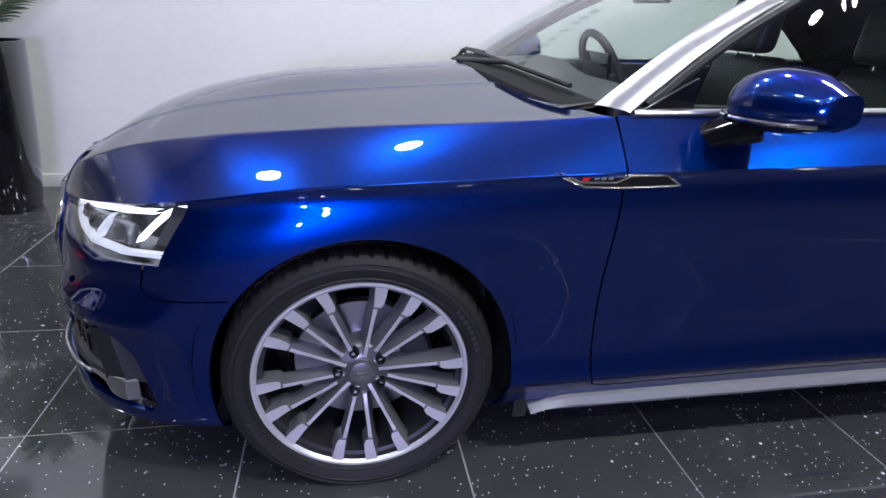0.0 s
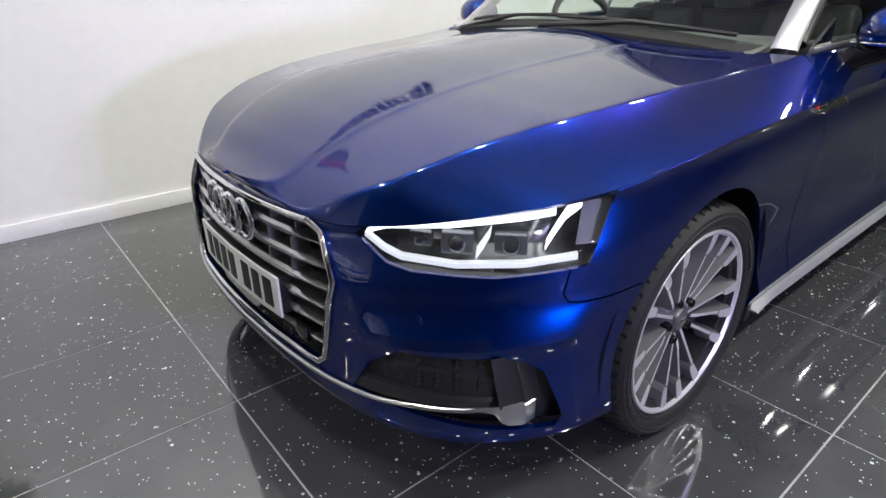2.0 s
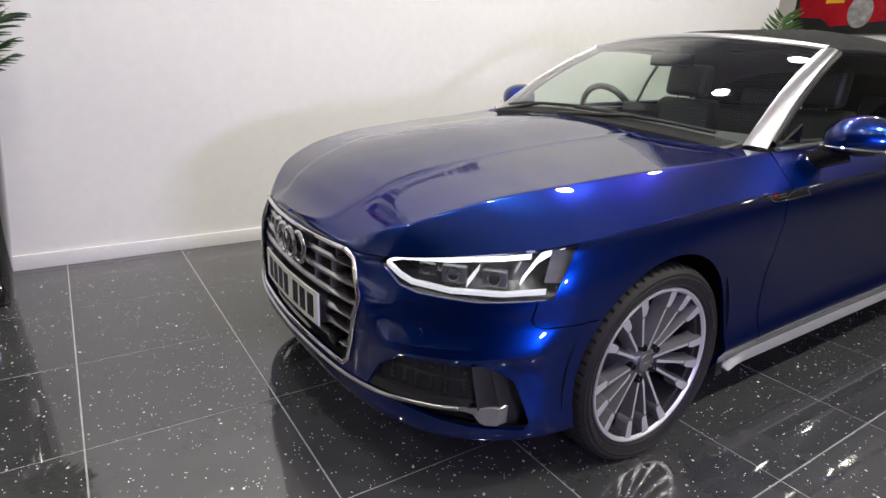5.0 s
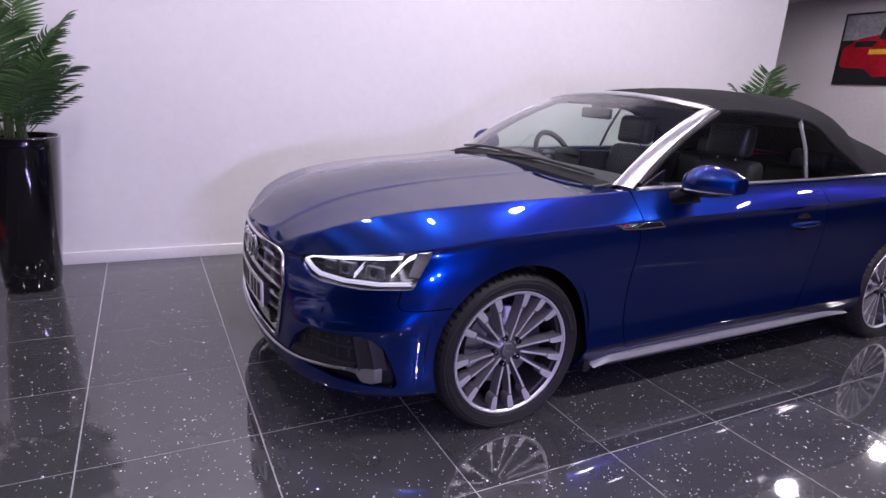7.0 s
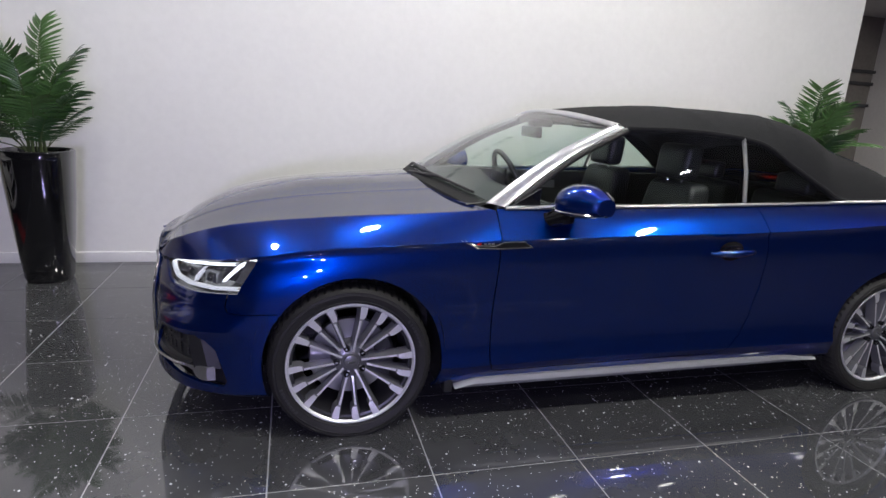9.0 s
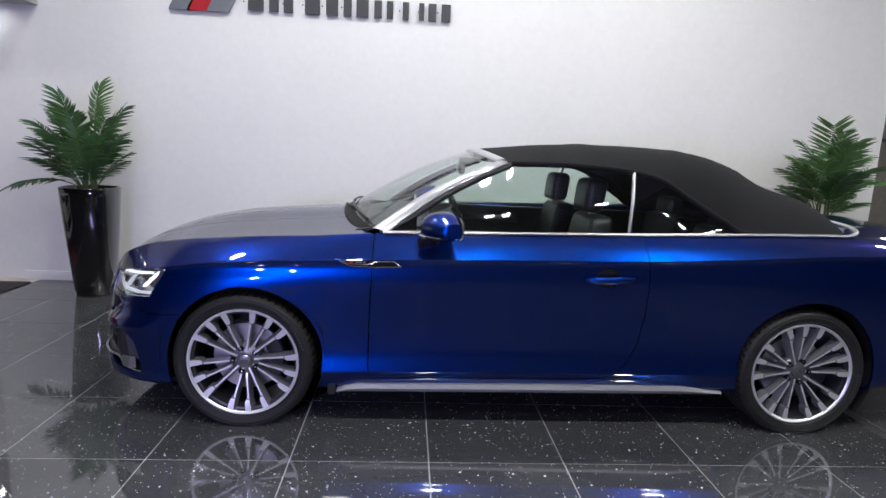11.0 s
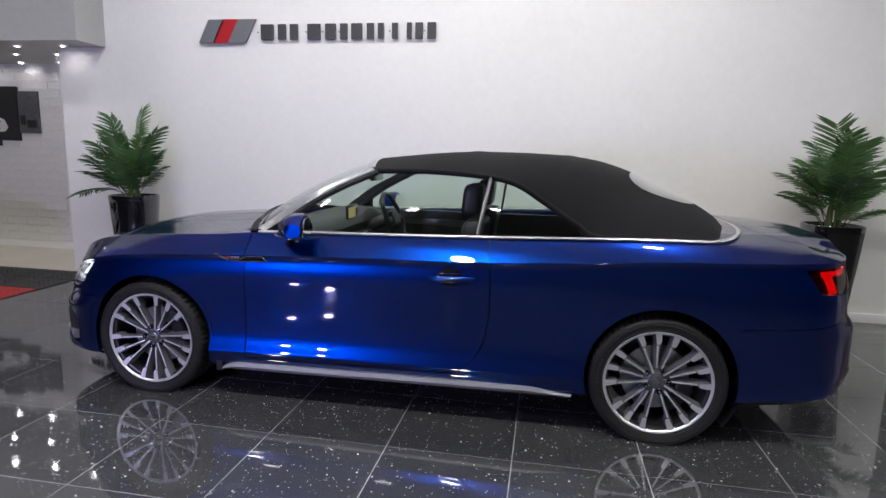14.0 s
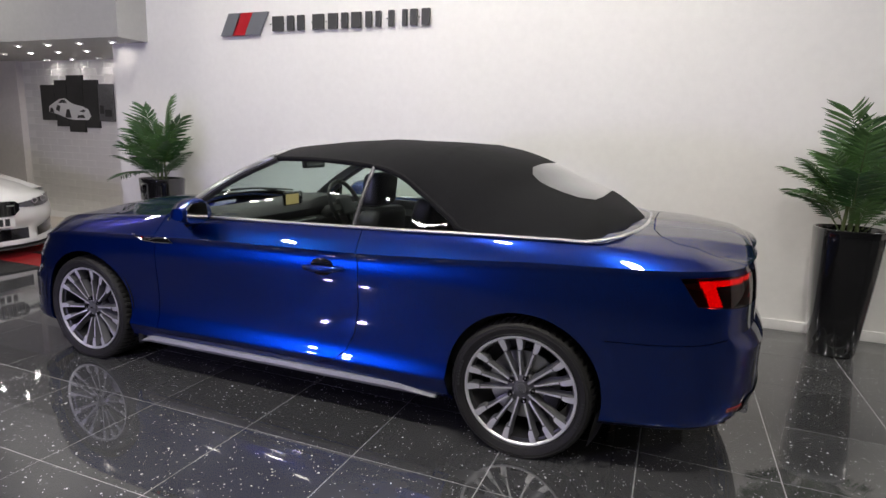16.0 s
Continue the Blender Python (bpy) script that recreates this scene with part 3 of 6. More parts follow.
REAR_SEAM = [(3.125, 0.62), (3.30, 0.625), (3.50, 0.64), (3.60, 0.66)]
SKIN = 0.012
shell = carve(BODY.copy(), to_mesh(cutters), "DIFFERENCE", SKIN)
for cut in (seam(FENDER_SEAM, 0.004, "Y", -1.1, -0.72), flipped(seam(FENDER_SEAM, 0.004, "Y", -1.1, -0.72)),
            seam(LID, 0.006, "Z", 0.945, 1.2), seam(REAR_SEAM, 0.004, "Y", -1.1, -0.70)):
    shell = carve(shell, to_mesh(cut), "DIFFERENCE")
mesh_part("body", smooth_from(shell, BODY), M_PAINT, car, "dark blue metallic painted body shell")
for flip in (False, True):
    cutter = door_prism(-0.0025)
    door_me = carve(BODY.copy(), to_mesh(flipped(cutter) if flip else cutter), "INTERSECT", SKIN)
    door = mesh_part("door", smooth_from(door_me, BODY), M_PAINT, car, "dark blue metallic painted front door")
    lens_me = carve(BODY.copy(), to_mesh(light_prism(1 if flip else -1, -0.001)), "INTERSECT", 0.004)
    lens = mesh_part("headlight", smooth_from(lens_me, BODY), M_LENS, car, "clear headlight lens over bright light strips")
    lens.visible_shadow = False
    tail_me = carve(BODY.copy(), to_mesh(tail_prism(1 if flip else -1, -0.001)), "INTERSECT", 0.004)
    tail = mesh_part("tail_light", smooth_from(tail_me, BODY), M_REDLENS, car, "dark red tail light lens with a lit red strip")
    tail.visible_shadow = False

# bonnet -------------------------------------------------------------


BONNET_STEPS = [(0, f, 0.36 * f) for f in (0, 0.25, 0.5, 0.7, 0.85, 0.93, 0.97, 0.985)] + [(1, f, 0.37 + 0.38 * f) for f in (0, 0.015, 0.03, 0.06, 0.14, 0.25, 0.4, 0.55, 0.7, 0.82, 0.92, 0.965, 0.985)] + [(2, f, 0.76 + 0.24 * f) for f in (0, 0.02, 0.045, 0.09, 0.18, 0.32, 0.5, 0.68, 0.84, 0.95, 1.0)]

# bonnet: step along the car, then half width and height of the inner and the outer crease
INNER = [(-0.842, 0.15, 0.697), (-0.778, 0.215, 0.720), (-0.715, 0.255, 0.766), (-0.60, 0.288, 0.826), (-0.45, 0.318, 0.874), (-0.22, 0.335, 0.914), (0.03, 0.338, 0.938), (0.30, 0.36, 0.960), (0.62, 0.40, 0.985)]
OUTER = [(-0.842, 0.20, 0.690), (-0.80, 0.42, 0.678), (-0.778, 0.436, 0.694), (-0.74, 0.485, 0.728), (-0.69, 0.522, 0.760), (-0.60, 0.578, 0.800), (-0.50, 0.621, 0.832), (-0.40, 0.652, 0.852), (-0.30, 0.682, 0.868), (0.0, 0.728, 0.898), (0.30, 0.765, 0.918), (0.45, 0.785, 0.931), (0.62, 0.802, 0.947)]


EDGE = [side_point(7.0 + k / 100, 1.0) for k in range(140)]
EDGE_X, EDGE_Y, EDGE_Z = [p.x for p in EDGE], [-p.y for p in EDGE], [p.z for p in EDGE]


def bonnet():
    bm = bmesh.new()
    rows = []
    for u in [i * step_at(0.597) / 150 for i in range(151)]:
        e = side_point(max(u, 0.02), 1.0)
        x, ys, zs = e.x, -e.y - 0.004 * smoothstep(2.0, 4.0, u), e.z + 0.003
        row = []
        for share in BONNET_STEPS:
            ys, zs = -e.y - 0.004 * smoothstep(2.0, 4.0, u), e.z + 0.003
            # the rear edge bends forward towards the middle, along the windscreen
            rough_y = share[2] * ys
            back = 0.597 - 0.195 * (1 - min(1.0, rough_y / 0.70) ** 2) ** 0.9
            xx = x if x < 0.1 else 0.1 + (x - 0.1) * (back - 0.1) / 0.497
            if x > 0.1:
                ys, zs = float(np.interp(xx, EDGE_X, EDGE_Y)) - 0.004, float(np.interp(xx, EDGE_X, EDGE_Z)) + 0.003
            yi, zi = curve(INNER, xx)
            yo, zo = curve(OUTER, xx)
            yo = min(yo, 0.90 * ys)
            yi = min(yi, 0.60 * ys)
            zi = max(zi, zs + 0.008)
            zo = max(zo, zs + 0.004)
            zc = zi + 0.015 * smoothstep(-0.88, -0.6, xx) + 0.016 * smoothstep(-0.6, -0.1, xx)
            keys = [(0, zc), (yi * 0.5, zc - 0.25 * (zc - zi)), (yi * 0.94, zi + 0.002), (yi, zi), (yi * 1.05, zi - 0.0035)]
            keys += [(yi + (yo - yi) * g, zi + (zo - zi) * g - 0.010 * g * (1 - g)) for g in (0.3, 0.4, 0.5, 0.6, 0.7, 0.8, 0.9, 1.0)]
            keys += [(yo + (ys - yo) * g, zo + (zs - zo) * g + 0.022 * g * (1 - g)) for g in (0.1, 0.2, 0.3, 0.4, 0.5, 0.6, 0.7, 0.8, 0.9, 1.0)]
            kind, f = share[0], share[1]
            y = {0: yi * f, 1: yi + (yo - yi) * f, 2: yo + (ys - yo) * f}[kind]
            ky, kz = [k[0] for k in keys], [k[1] for k in keys]
            w = 0.005
            z = float(np.mean(np.interp([y - w, y - w / 2, y, y + w / 2, y + w], ky, kz))) if 0.01 < y < ys - 0.006 else float(np.interp(y, ky, kz))
            row.append(Vector((xx, -y, z)))
        rows.append(row)
    grid(rows, bm)
    bmesh.ops.remove_doubles(bm, verts=bm.verts, dist=0.0004)
    mirrored(bm)
    bmesh.ops.recalc_face_normals(bm, faces=bm.faces)
    bm.faces.ensure_lookup_table()
    if max(bm.faces, key=lambda f: f.calc_area()).normal.z < 0:
        bmesh.ops.reverse_faces(bm, faces=bm.faces)
    return bm


def turned_edge(bm, depth):
    """Fold the free edges of a sheet inwards, as the flange of a panel."""
    bm.normal_update()
    for e in [e for e in bm.edges if e.is_boundary]:
        f = e.link_faces[0]
        for lp in f.loops:
            if lp.edge == e:
                a, b = lp.vert, lp.link_loop_next.vert
        top = [bm.verts.new(v.co) for v in (b, a)]
        low = [bm.verts.new(v.co - v.normal * depth) for v in (a, b)]
        bm.faces.new(top + low)
    return bm


part("bonnet", turned_edge(bonnet(), 0.014), M_PAINT, car, "long dark blue bonnet with a clamshell edge", angle=60)

# inner dark shell so that gaps and arches look into the dark
for x in (0.0, WB):
    for side in (-1, 1):
        bm = bmesh.new()
        n = 40
        rows = []
        for k in range(n + 1):
            a = math.pi * (-0.12 + 1.24 * k / n) if x == 0 else math.pi * (-0.20 + 1.32 * k / n)
            c, s = math.cos(a), math.sin(a)
            rows.append([Vector((x + 0.388 * c, side * y, 0.345 + 0.388 * s)) for y in (0.895, 0.86, 0.62, 0.55)] + [Vector((x + 0.05 * c, side * 0.55, 0.345 + 0.05 * s))])
        grid(rows, bm)
        part("arch_liner", bm, M_BLACK, car, "black plastic wheel arch liner")
part("underbody", box(0.42, 2.36, -0.84, 0.84, 0.16, 0.30, 0.03), M_DARK, car, "black underside of the car")
part("underbody", box(-0.74, -0.40, -0.52, 0.52, 0.175, 0.62, 0.03), M_DARK, car, "black front end structure behind the grille")
part("underbody", box(-0.40, 0.42, -0.56, 0.56, 0.19, 0.32, 0.03), M_DARK, car, "black underside between the front wheels")
part("underbody", box(2.36, 3.16, -0.58, 0.58, 0.21, 0.34, 0.03), M_DARK, car, "black underside between the rear wheels")
part("underbody", box(3.16, 3.66, -0.66, 0.66, 0.22, 0.78, 0.05), M_DARK, car, "black rear end structure")

# sill blades
for side in (-1, 1):
    rows = []
    for k in range(41):
        s = k / 40
        x = 0.44 + s * 1.92
        w = math.sin(math.pi * min(1, s / 0.05) / 2) * (1 - 0.75 * smoothstep(0.88, 1.0, s))
        zb, zt = 0.178 + 0.022 * s, 0.178 + 0.022 * s + 0.005 + 0.036 * w
        rows.append([Vector((x, side * 0.86, zb)), Vector((x, side * 0.888, zb)), Vector((x, side * 0.905, (zb + zt) / 2)), Vector((x, side * 0.897, zt)), Vector((x, side * 0.86, zt + 0.004))])
    part("sill_blade", grid(rows, flip=side < 0), M_SATIN, car, "satin silver blade along the sill", angle=50)

# waistline strip in bright metal
for side in (-1, 1):
    pts = []
    for k in range(60):
        x = 0.64 + k / 59 * 2.34
        by, bz = belt(x)
        pts.append((x, side * (by + 0.004), bz + 0.004))
    for k in range(1, 20):
        a = k / 19 * math.pi / 2
        pts.append((2.98 + 0.25 * math.sin(a), side * 0.764 * max(0.0, math.cos(a)) ** 0.75, 1.007 + 0.036 * math.sin(a)))
    part("waist_strip", tube(pts, 0.011, 8, flat=0.8), M_SILVER, car, "bright aluminium strip along the waistline")

# windscreen and its silver frame -----------------------------------


def screen_base(s):
    """Lower edge of the windscreen, s from -1 (near side) to 1."""
    return Vector((0.60 - 0.17 * (1 - s * s) ** 0.9, s * 0.735, 0.950 + 0.062 * (1 - s * s)))


def screen_top(s):
    return Vector((1.215 - 0.09 * (1 - s * s), s * 0.628, 1.308 + 0.052 * (1 - s * s)))


rows = []
for i in range(25):
    s = -1 + 2 * i / 24
    a, b = screen_base(s * 0.965), screen_top(s * 0.965)
    nrm = Vector((-0.45, 0, 0.75))
    rows.append([a.lerp(b, k / 14) + nrm * (0.034 * math.sin(math.pi * k / 14)) for k in range(15)])
ob = part("windscreen", grid(rows), M_GLASS, car, "slightly tinted glass windscreen")
ob.visible_shadow = False


def strip(line_a, line_b, thick, n):
    """A flat bar between two lines with a rounded face."""
    rows = []
    for i in range(n + 1):
        a, b = line_a(i / n), line_b(i / n)
        d = (b - a)
        t = (line_a(min(1, i / n + 0.01)) - line_a(max(0, i / n - 0.01))).normalized()
        up = d.cross(t).normalized() * thick
        rows.append([a - up, a, a.lerp(b, 0.15) + up * 0.8, a.lerp(b, 0.5) + up, a.lerp(b, 0.85) + up * 0.8, b, b - up])
    return grid(rows)


for side in (-1, 1):
    def inner(s, side=side):
        return screen_base(side * 0.965).lerp(screen_top(side * 0.965), s) + Vector((-0.45, 0, 0.75)) * (0.034 * math.sin(math.pi * s) + 0.002)

    def outer(s, side=side):
        p = screen_base(side).lerp(screen_top(side), s) + Vector((-0.45, 0, 0.75)) * (0.034 * math.sin(math.pi * s))
        return p + Vector((0.055 - 0.02 * s, side * (0.026 - 0.006 * s), -0.004))
    bm = strip(inner, outer, 0.006 * -side, 30)
    part("pillar_seal", tube([outer(0.06 + 0.94 * k / 20) + Vector((0.016, -side * 0.006, -0.012)) for k in range(21)], 0.016, 8), M_BLACK, car, "black rubber seal behind the pillar")
    part("screen_pillar", bm, M_SILVER, car, "brushed aluminium windscreen pillar", angle=60)
header = strip(lambda s: screen_top(-0.99 + 1.98 * s) + Vector((-0.018, 0, -0.002)), lambda s: screen_top(-0.99 + 1.98 * s) + Vector((0.03, 0, 0.01)), 0.006, 30)
part("screen_header", header, M_SILVER, car, "brushed aluminium windscreen header", angle=60)

# canvas roof --------------------------------------------------------
ROOF = [
    (0, 1.235, 0.634, 1.304, 1.145, 1.366, 2.4),
    (1, 1.62, 0.656, 1.308, 1.60, 1.412, 3.2),
    (2, 1.98, 0.672, 1.272, 2.04, 1.419, 4.0),
    (3, 2.18, 0.700, 1.168, 2.40, 1.398, 4.6),
    (4, 2.34, 0.750, 1.070, 2.64, 1.338, 4.6),
    (5, 2.48, 0.784, 1.008, 2.83, 1.250, 4.0),
    (6, 2.96, 0.748, 1.012, 2.98, 1.180, 3.2),
    (7, 3.12, 0.46, 1.030, 3.12, 1.106, 2.4),
    (8, 3.215, 0.0, 1.042, 3.205, 1.046, 2.4),
]


def roof_point(v, s, lift=0.0):
    """s from -1 (near edge) over the middle to 1."""
    ex, ey, ez, cx, cz, p = curve(ROOF, v)
    k = abs(s)
    x = cx + (ex - cx) * k**1.6
    z = ez + (cz - ez) * (1 - k**p)
    rib = 0.005 * math.exp(-((v - 1.35) / 0.10) ** 2) + 0.004 * math.exp(-((v - 2.75) / 0.10) ** 2)
    return Vector((x, s * ey, z + lift + rib * (1 - k**4)))


SS = [-1, -0.985, -0.96, -0.93, -0.89, -0.84, -0.77, -0.68, -0.57, -0.44, -0.3, -0.15, 0]
SS = SS + [-s for s in SS[-2::-1]]
bm = grid([[roof_point(v * 8 / 96, s) for s in SS] for v in range(96)], flip=False)
bmesh.ops.recalc_face_normals(bm, faces=bm.faces)
bm.faces.ensure_lookup_table()
if max(bm.faces, key=lambda f: f.calc_center_median().z).normal.z < 0:
    bmesh.ops.reverse_faces(bm, faces=bm.faces)
inside = bmesh.ops.duplicate(bm, geom=bm.faces[:])["geom"]
inner_faces = [g for g in inside if isinstance(g, bmesh.types.BMFace)]
bm.normal_update()
for v in {v for f in inner_faces for v in f.verts}:
    v.co -= v.normal * 0.02
bmesh.ops.reverse_faces(bm, faces=inner_faces)
part("canvas_roof", bm, M_FABRIC, car, "closed black canvas roof with taut seams", angle=70)
# dark rubber edge above the side windows
for side in (-1, 1):
    pts = [roof_point(v / 10, side) + Vector((0, -side * 0.004, -0.006)) for v in range(0, 51)]
    part("roof_seal", tube(pts, 0.015, 8), M_FABRIC, car, "black canvas welt along the roof edge")
# rear window in the canvas
rows = []
for i in range(15):
    for_row = []
    for k in range(25):
        a = k / 24 * 2 * math.pi
        r = i / 14
        q = 4.5
        c, s = math.cos(a), math.sin(a)
        w = (abs(c) ** q + abs(s) ** q) ** (-1 / q)
        vv, ss = 5.2 + 0.95 * r * w * s, (0.54 + 0.07 * r * w * s) * r * w * c
        for_row.append(roof_point(vv, ss, 0.004))
    rows.append(for_row)
bm = grid(rows)
bmesh.ops.remove_doubles(bm, verts=bm.verts, dist=0.0005)
bmesh.ops.recalc_face_normals(bm, faces=bm.faces)
M_REARGLASS = mat("rear_window_glass", (0.03, 0.035, 0.035), 0.03, 0, 1.0, spec=1.0)
part("rear_window", bm, M_REARGLASS, car, "glass rear window set in the canvas")

# ---------------------------------------------------------------- wheels


def build_tyre():
    bm = bmesh.new()
    n = 240
    prof = [(0.258, -0.098), (0.262, -0.112), (0.270, -0.119), (0.272, -0.1215), (0.275, -0.1195), (0.285, -0.1245), (0.296, -0.1265), (0.298, -0.1285), (0.300, -0.1262), (0.308, -0.1245), (0.310, -0.1262), (0.312, -0.124), (0.322, -0.116), (0.3295, -0.102), (0.3325, -0.085), (0.333, -0.060),
            (0.3255, -0.057), (0.3255, -0.047), (0.333, -0.044), (0.333, -0.014), (0.3255, -0.011), (0.3255, 0.011), (0.333, 0.014), (0.333, 0.044), (0.3255, 0.047), (0.3255, 0.057),
            (0.333, 0.060), (0.3325, 0.085), (0.3295, 0.102), (0.322, 0.116), (0.297, 0.1265), (0.262, 0.112), (0.258, 0.098)]
    rings = []
    for j, (r, y) in enumerate(prof):
        ring = []
        for i in range(n):
            a = 2 * math.pi * (i + 1.6 * abs(y) / 0.12) / n
            rr = r
            if r > 0.3256 and i % 4 == 0:
                rr = r - 0.0065
            z = rr * math.sin(a)
            # the loaded tyre stands flat on the floor and bulges a little there
            bulge = 1 + 0.05 * smoothstep(-0.25, -0.32, z)
            ring.append(bm.verts.new((rr * math.cos(a), y * bulge, max(z, 0.0005 - AXLE_Z))))
        rings.append(ring)
    for a, b in zip(rings, rings[1:]):
        for i in range(n):
            k = (i + 1) % n
            bm.faces.new((a[i], a[k], b[k], b[i]))
    return bm


def build_spoke(r0):
    """One rim spoke pointing along +z: slim stem, wide polished tip, grey flanks behind."""
    bm = bmesh.new()
    stem = [(r0, 0.0050, 0.0050, -0.082), (0.090, 0.0044, 0.0044, -0.089), (0.13, 0.0042, 0.0042, -0.095), (0.170, 0.0046, 0.0046, -0.101), (0.188, 0.0052, 0.0050, -0.104),
            (0.194, 0.0052, 0.0125, -0.1045), (0.204, 0.0055, 0.0175, -0.107), (0.228, 0.0085, 0.0190, -0.111), (0.250, 0.011, 0.0185, -0.114)]
    face, back = [], []
    for r, a, b, y in stem:
        face.append((bm.verts.new((-a, y, r)), bm.verts.new((b, y, r))))
        back.append((bm.verts.new((-a - 0.010, y + 0.045, r)), bm.verts.new((b + 0.004, y + 0.045, r))))
    for i in range(len(stem) - 1):
        f = bm.faces.new((face[i][0], face[i + 1][0], face[i + 1][1], face[i][1]))
        f.material_index = 0 if 0.187 < stem[i][0] < 0.190 else 1
        bm.faces.new((face[i][0], back[i][0], back[i + 1][0], face[i + 1][0]))
        bm.faces.new((face[i][1], face[i + 1][1], back[i + 1][1], back[i][1]))
        bm.faces.new((back[i][0], back[i][1], back[i + 1][1], back[i + 1][0]))
    bm.faces.new((face[0][0], face[0][1], back[0][1], back[0][0]))
    bm.faces.new((face[-1][0], back[-1][0], back[-1][1], face[-1][1]))
    bmesh.ops.recalc_face_normals(bm, faces=bm.faces)
    return bm


M_SIDEWALL = mat("raised_rubber", (0.022, 0.022, 0.022), 0.45)


def build_wheel():
    bm = lathe([(0.2575, -0.100), (0.2625, -0.113), (0.2605, -0.118), (0.2545, -0.1175), (0.2475, -0.110), (0.2455, -0.096), (0.236, -0.092), (0.234, -0.06), (0.225, 0.0), (0.222, 0.09), (0.245, 0.11)], 96, "Y")
    for f in bm.faces:
        c = f.calc_center_median()
        if c.y < -0.1125:
            f.material_index = 1
    bmesh.ops.recalc_face_normals(bm, faces=bm.faces)
    rim = part("wheel", bm, [M_BARREL, M_POLISH], car, "multi-spoke grey alloy wheel with polished spoke faces", angle=30)
    part("tyre", build_tyre(), M_TYRE, rim, "black low-profile tyre", angle=25)
    for a0, count in ((0.9, 8), (4.0, 8)):
        for k in range(count):
            bm = box(-0.0055, 0.0055, -0.1288, -0.1262, 0.284, 0.295, 0.001)
            bar = part("sidewall_bar", bm, M_SIDEWALL, rim, smooth=False)
            bar.matrix_basis = Matrix.Rotation(a0 + k * 0.058, 4, "Y")
    shapes = {}
    for k in range(15):
        r0 = 0.066 if k % 3 == 1 else 0.042
        if r0 not in shapes:
            ob = part("spoke", build_spoke(r0), [M_RIM, M_POLISH], rim, smooth=False)
            shapes[r0] = ob.data
        else:
            ob = new("spoke", shapes[r0])
            ob.parent = rim
        lean = 0.16 if k % 3 == 0 else -0.16 if k % 3 == 2 else 0.0
        ob.matrix_basis = Matrix.Rotation(2 * math.pi * (k + 0.25 + lean) / 15, 4, "Y")
    part("hub", lathe([(0.0, -0.078), (0.036, -0.080), (0.043, -0.075), (0.066, -0.072), (0.076, -0.062), (0.082, -0.03), (0.082, 0.03)], 48, "Y"), M_GRILLE, rim, "grey wheel hub")
    part("hub_cap", lathe([(0.0, -0.0915), (0.022, -0.0905), (0.029, -0.088), (0.032, -0.082), (0.033, -0.070)], 40, "Y"), M_GRILLE, rim, "grey hub cap with a small emblem")
    part("hub_emblem", box(-0.016, 0.016, -0.0925, -0.0895, -0.005, 0.005, 0.001), M_CHROME, rim)
    for k in range(5):
        a = 2 * math.pi * (k + 0.5) / 5 - 2 * math.pi * 1.25 / 15 - 0.94 + 2 * math.pi / 15 * 3.5
        bm = lathe([(0.0, -0.082), (0.006, -0.084), (0.0075, -0.091), (0.0105, -0.091), (0.0135, -0.084), (0.0145, -0.05)], 12, "Y")
        bmesh.ops.translate(bm, verts=bm.verts, vec=(0.058 * math.cos(a), 0, 0.058 * math.sin(a)))
        part("wheel_bolt", bm, M_GLOSS, rim)
    part("brake_disc", lathe([(0.07, -0.020), (0.165, -0.020), (0.167, -0.016), (0.167, 0.006), (0.165, 0.010), (0.07, 0.010)], 64, "Y"), M_SILVER, rim, "steel brake disc")
    rows = []
    for k in range(13):
        a = math.radians(-35 + 70 * k / 12)
        rows.append([Vector((r * math.cos(a), y, r * math.sin(a))) for r, y in ((0.105, -0.045), (0.12, -0.055), (0.175, -0.055), (0.185, -0.045), (0.185, 0.02))])
    part("brake_caliper", grid(rows), M_BLACK, rim, "black brake caliper")
    return rim


wheel = build_wheel()
wheel.matrix_basis = pose(0, -0.782, AXLE_Z)
for x, y, spin, turn in ((WB, -0.782, 38, 0), (0, 0.782, 0, 180), (WB, 0.782, 20, 180)):
    turned = copy_thing(wheel, pose(x, y, AXLE_Z, 0, spin, turn))
    for child in turned.children:
        if child.name.startswith("tyre"):
            child.matrix_basis = Matrix.Rotation(radians(-spin), 4, "Y")
for x in (0.0, WB):
    part("axle", tube([(x, -0.72, AXLE_Z), (x, 0.72, AXLE_Z)], 0.03, 10, up=Vector((1, 0, 0))), M_DARK, car, "dark axle")

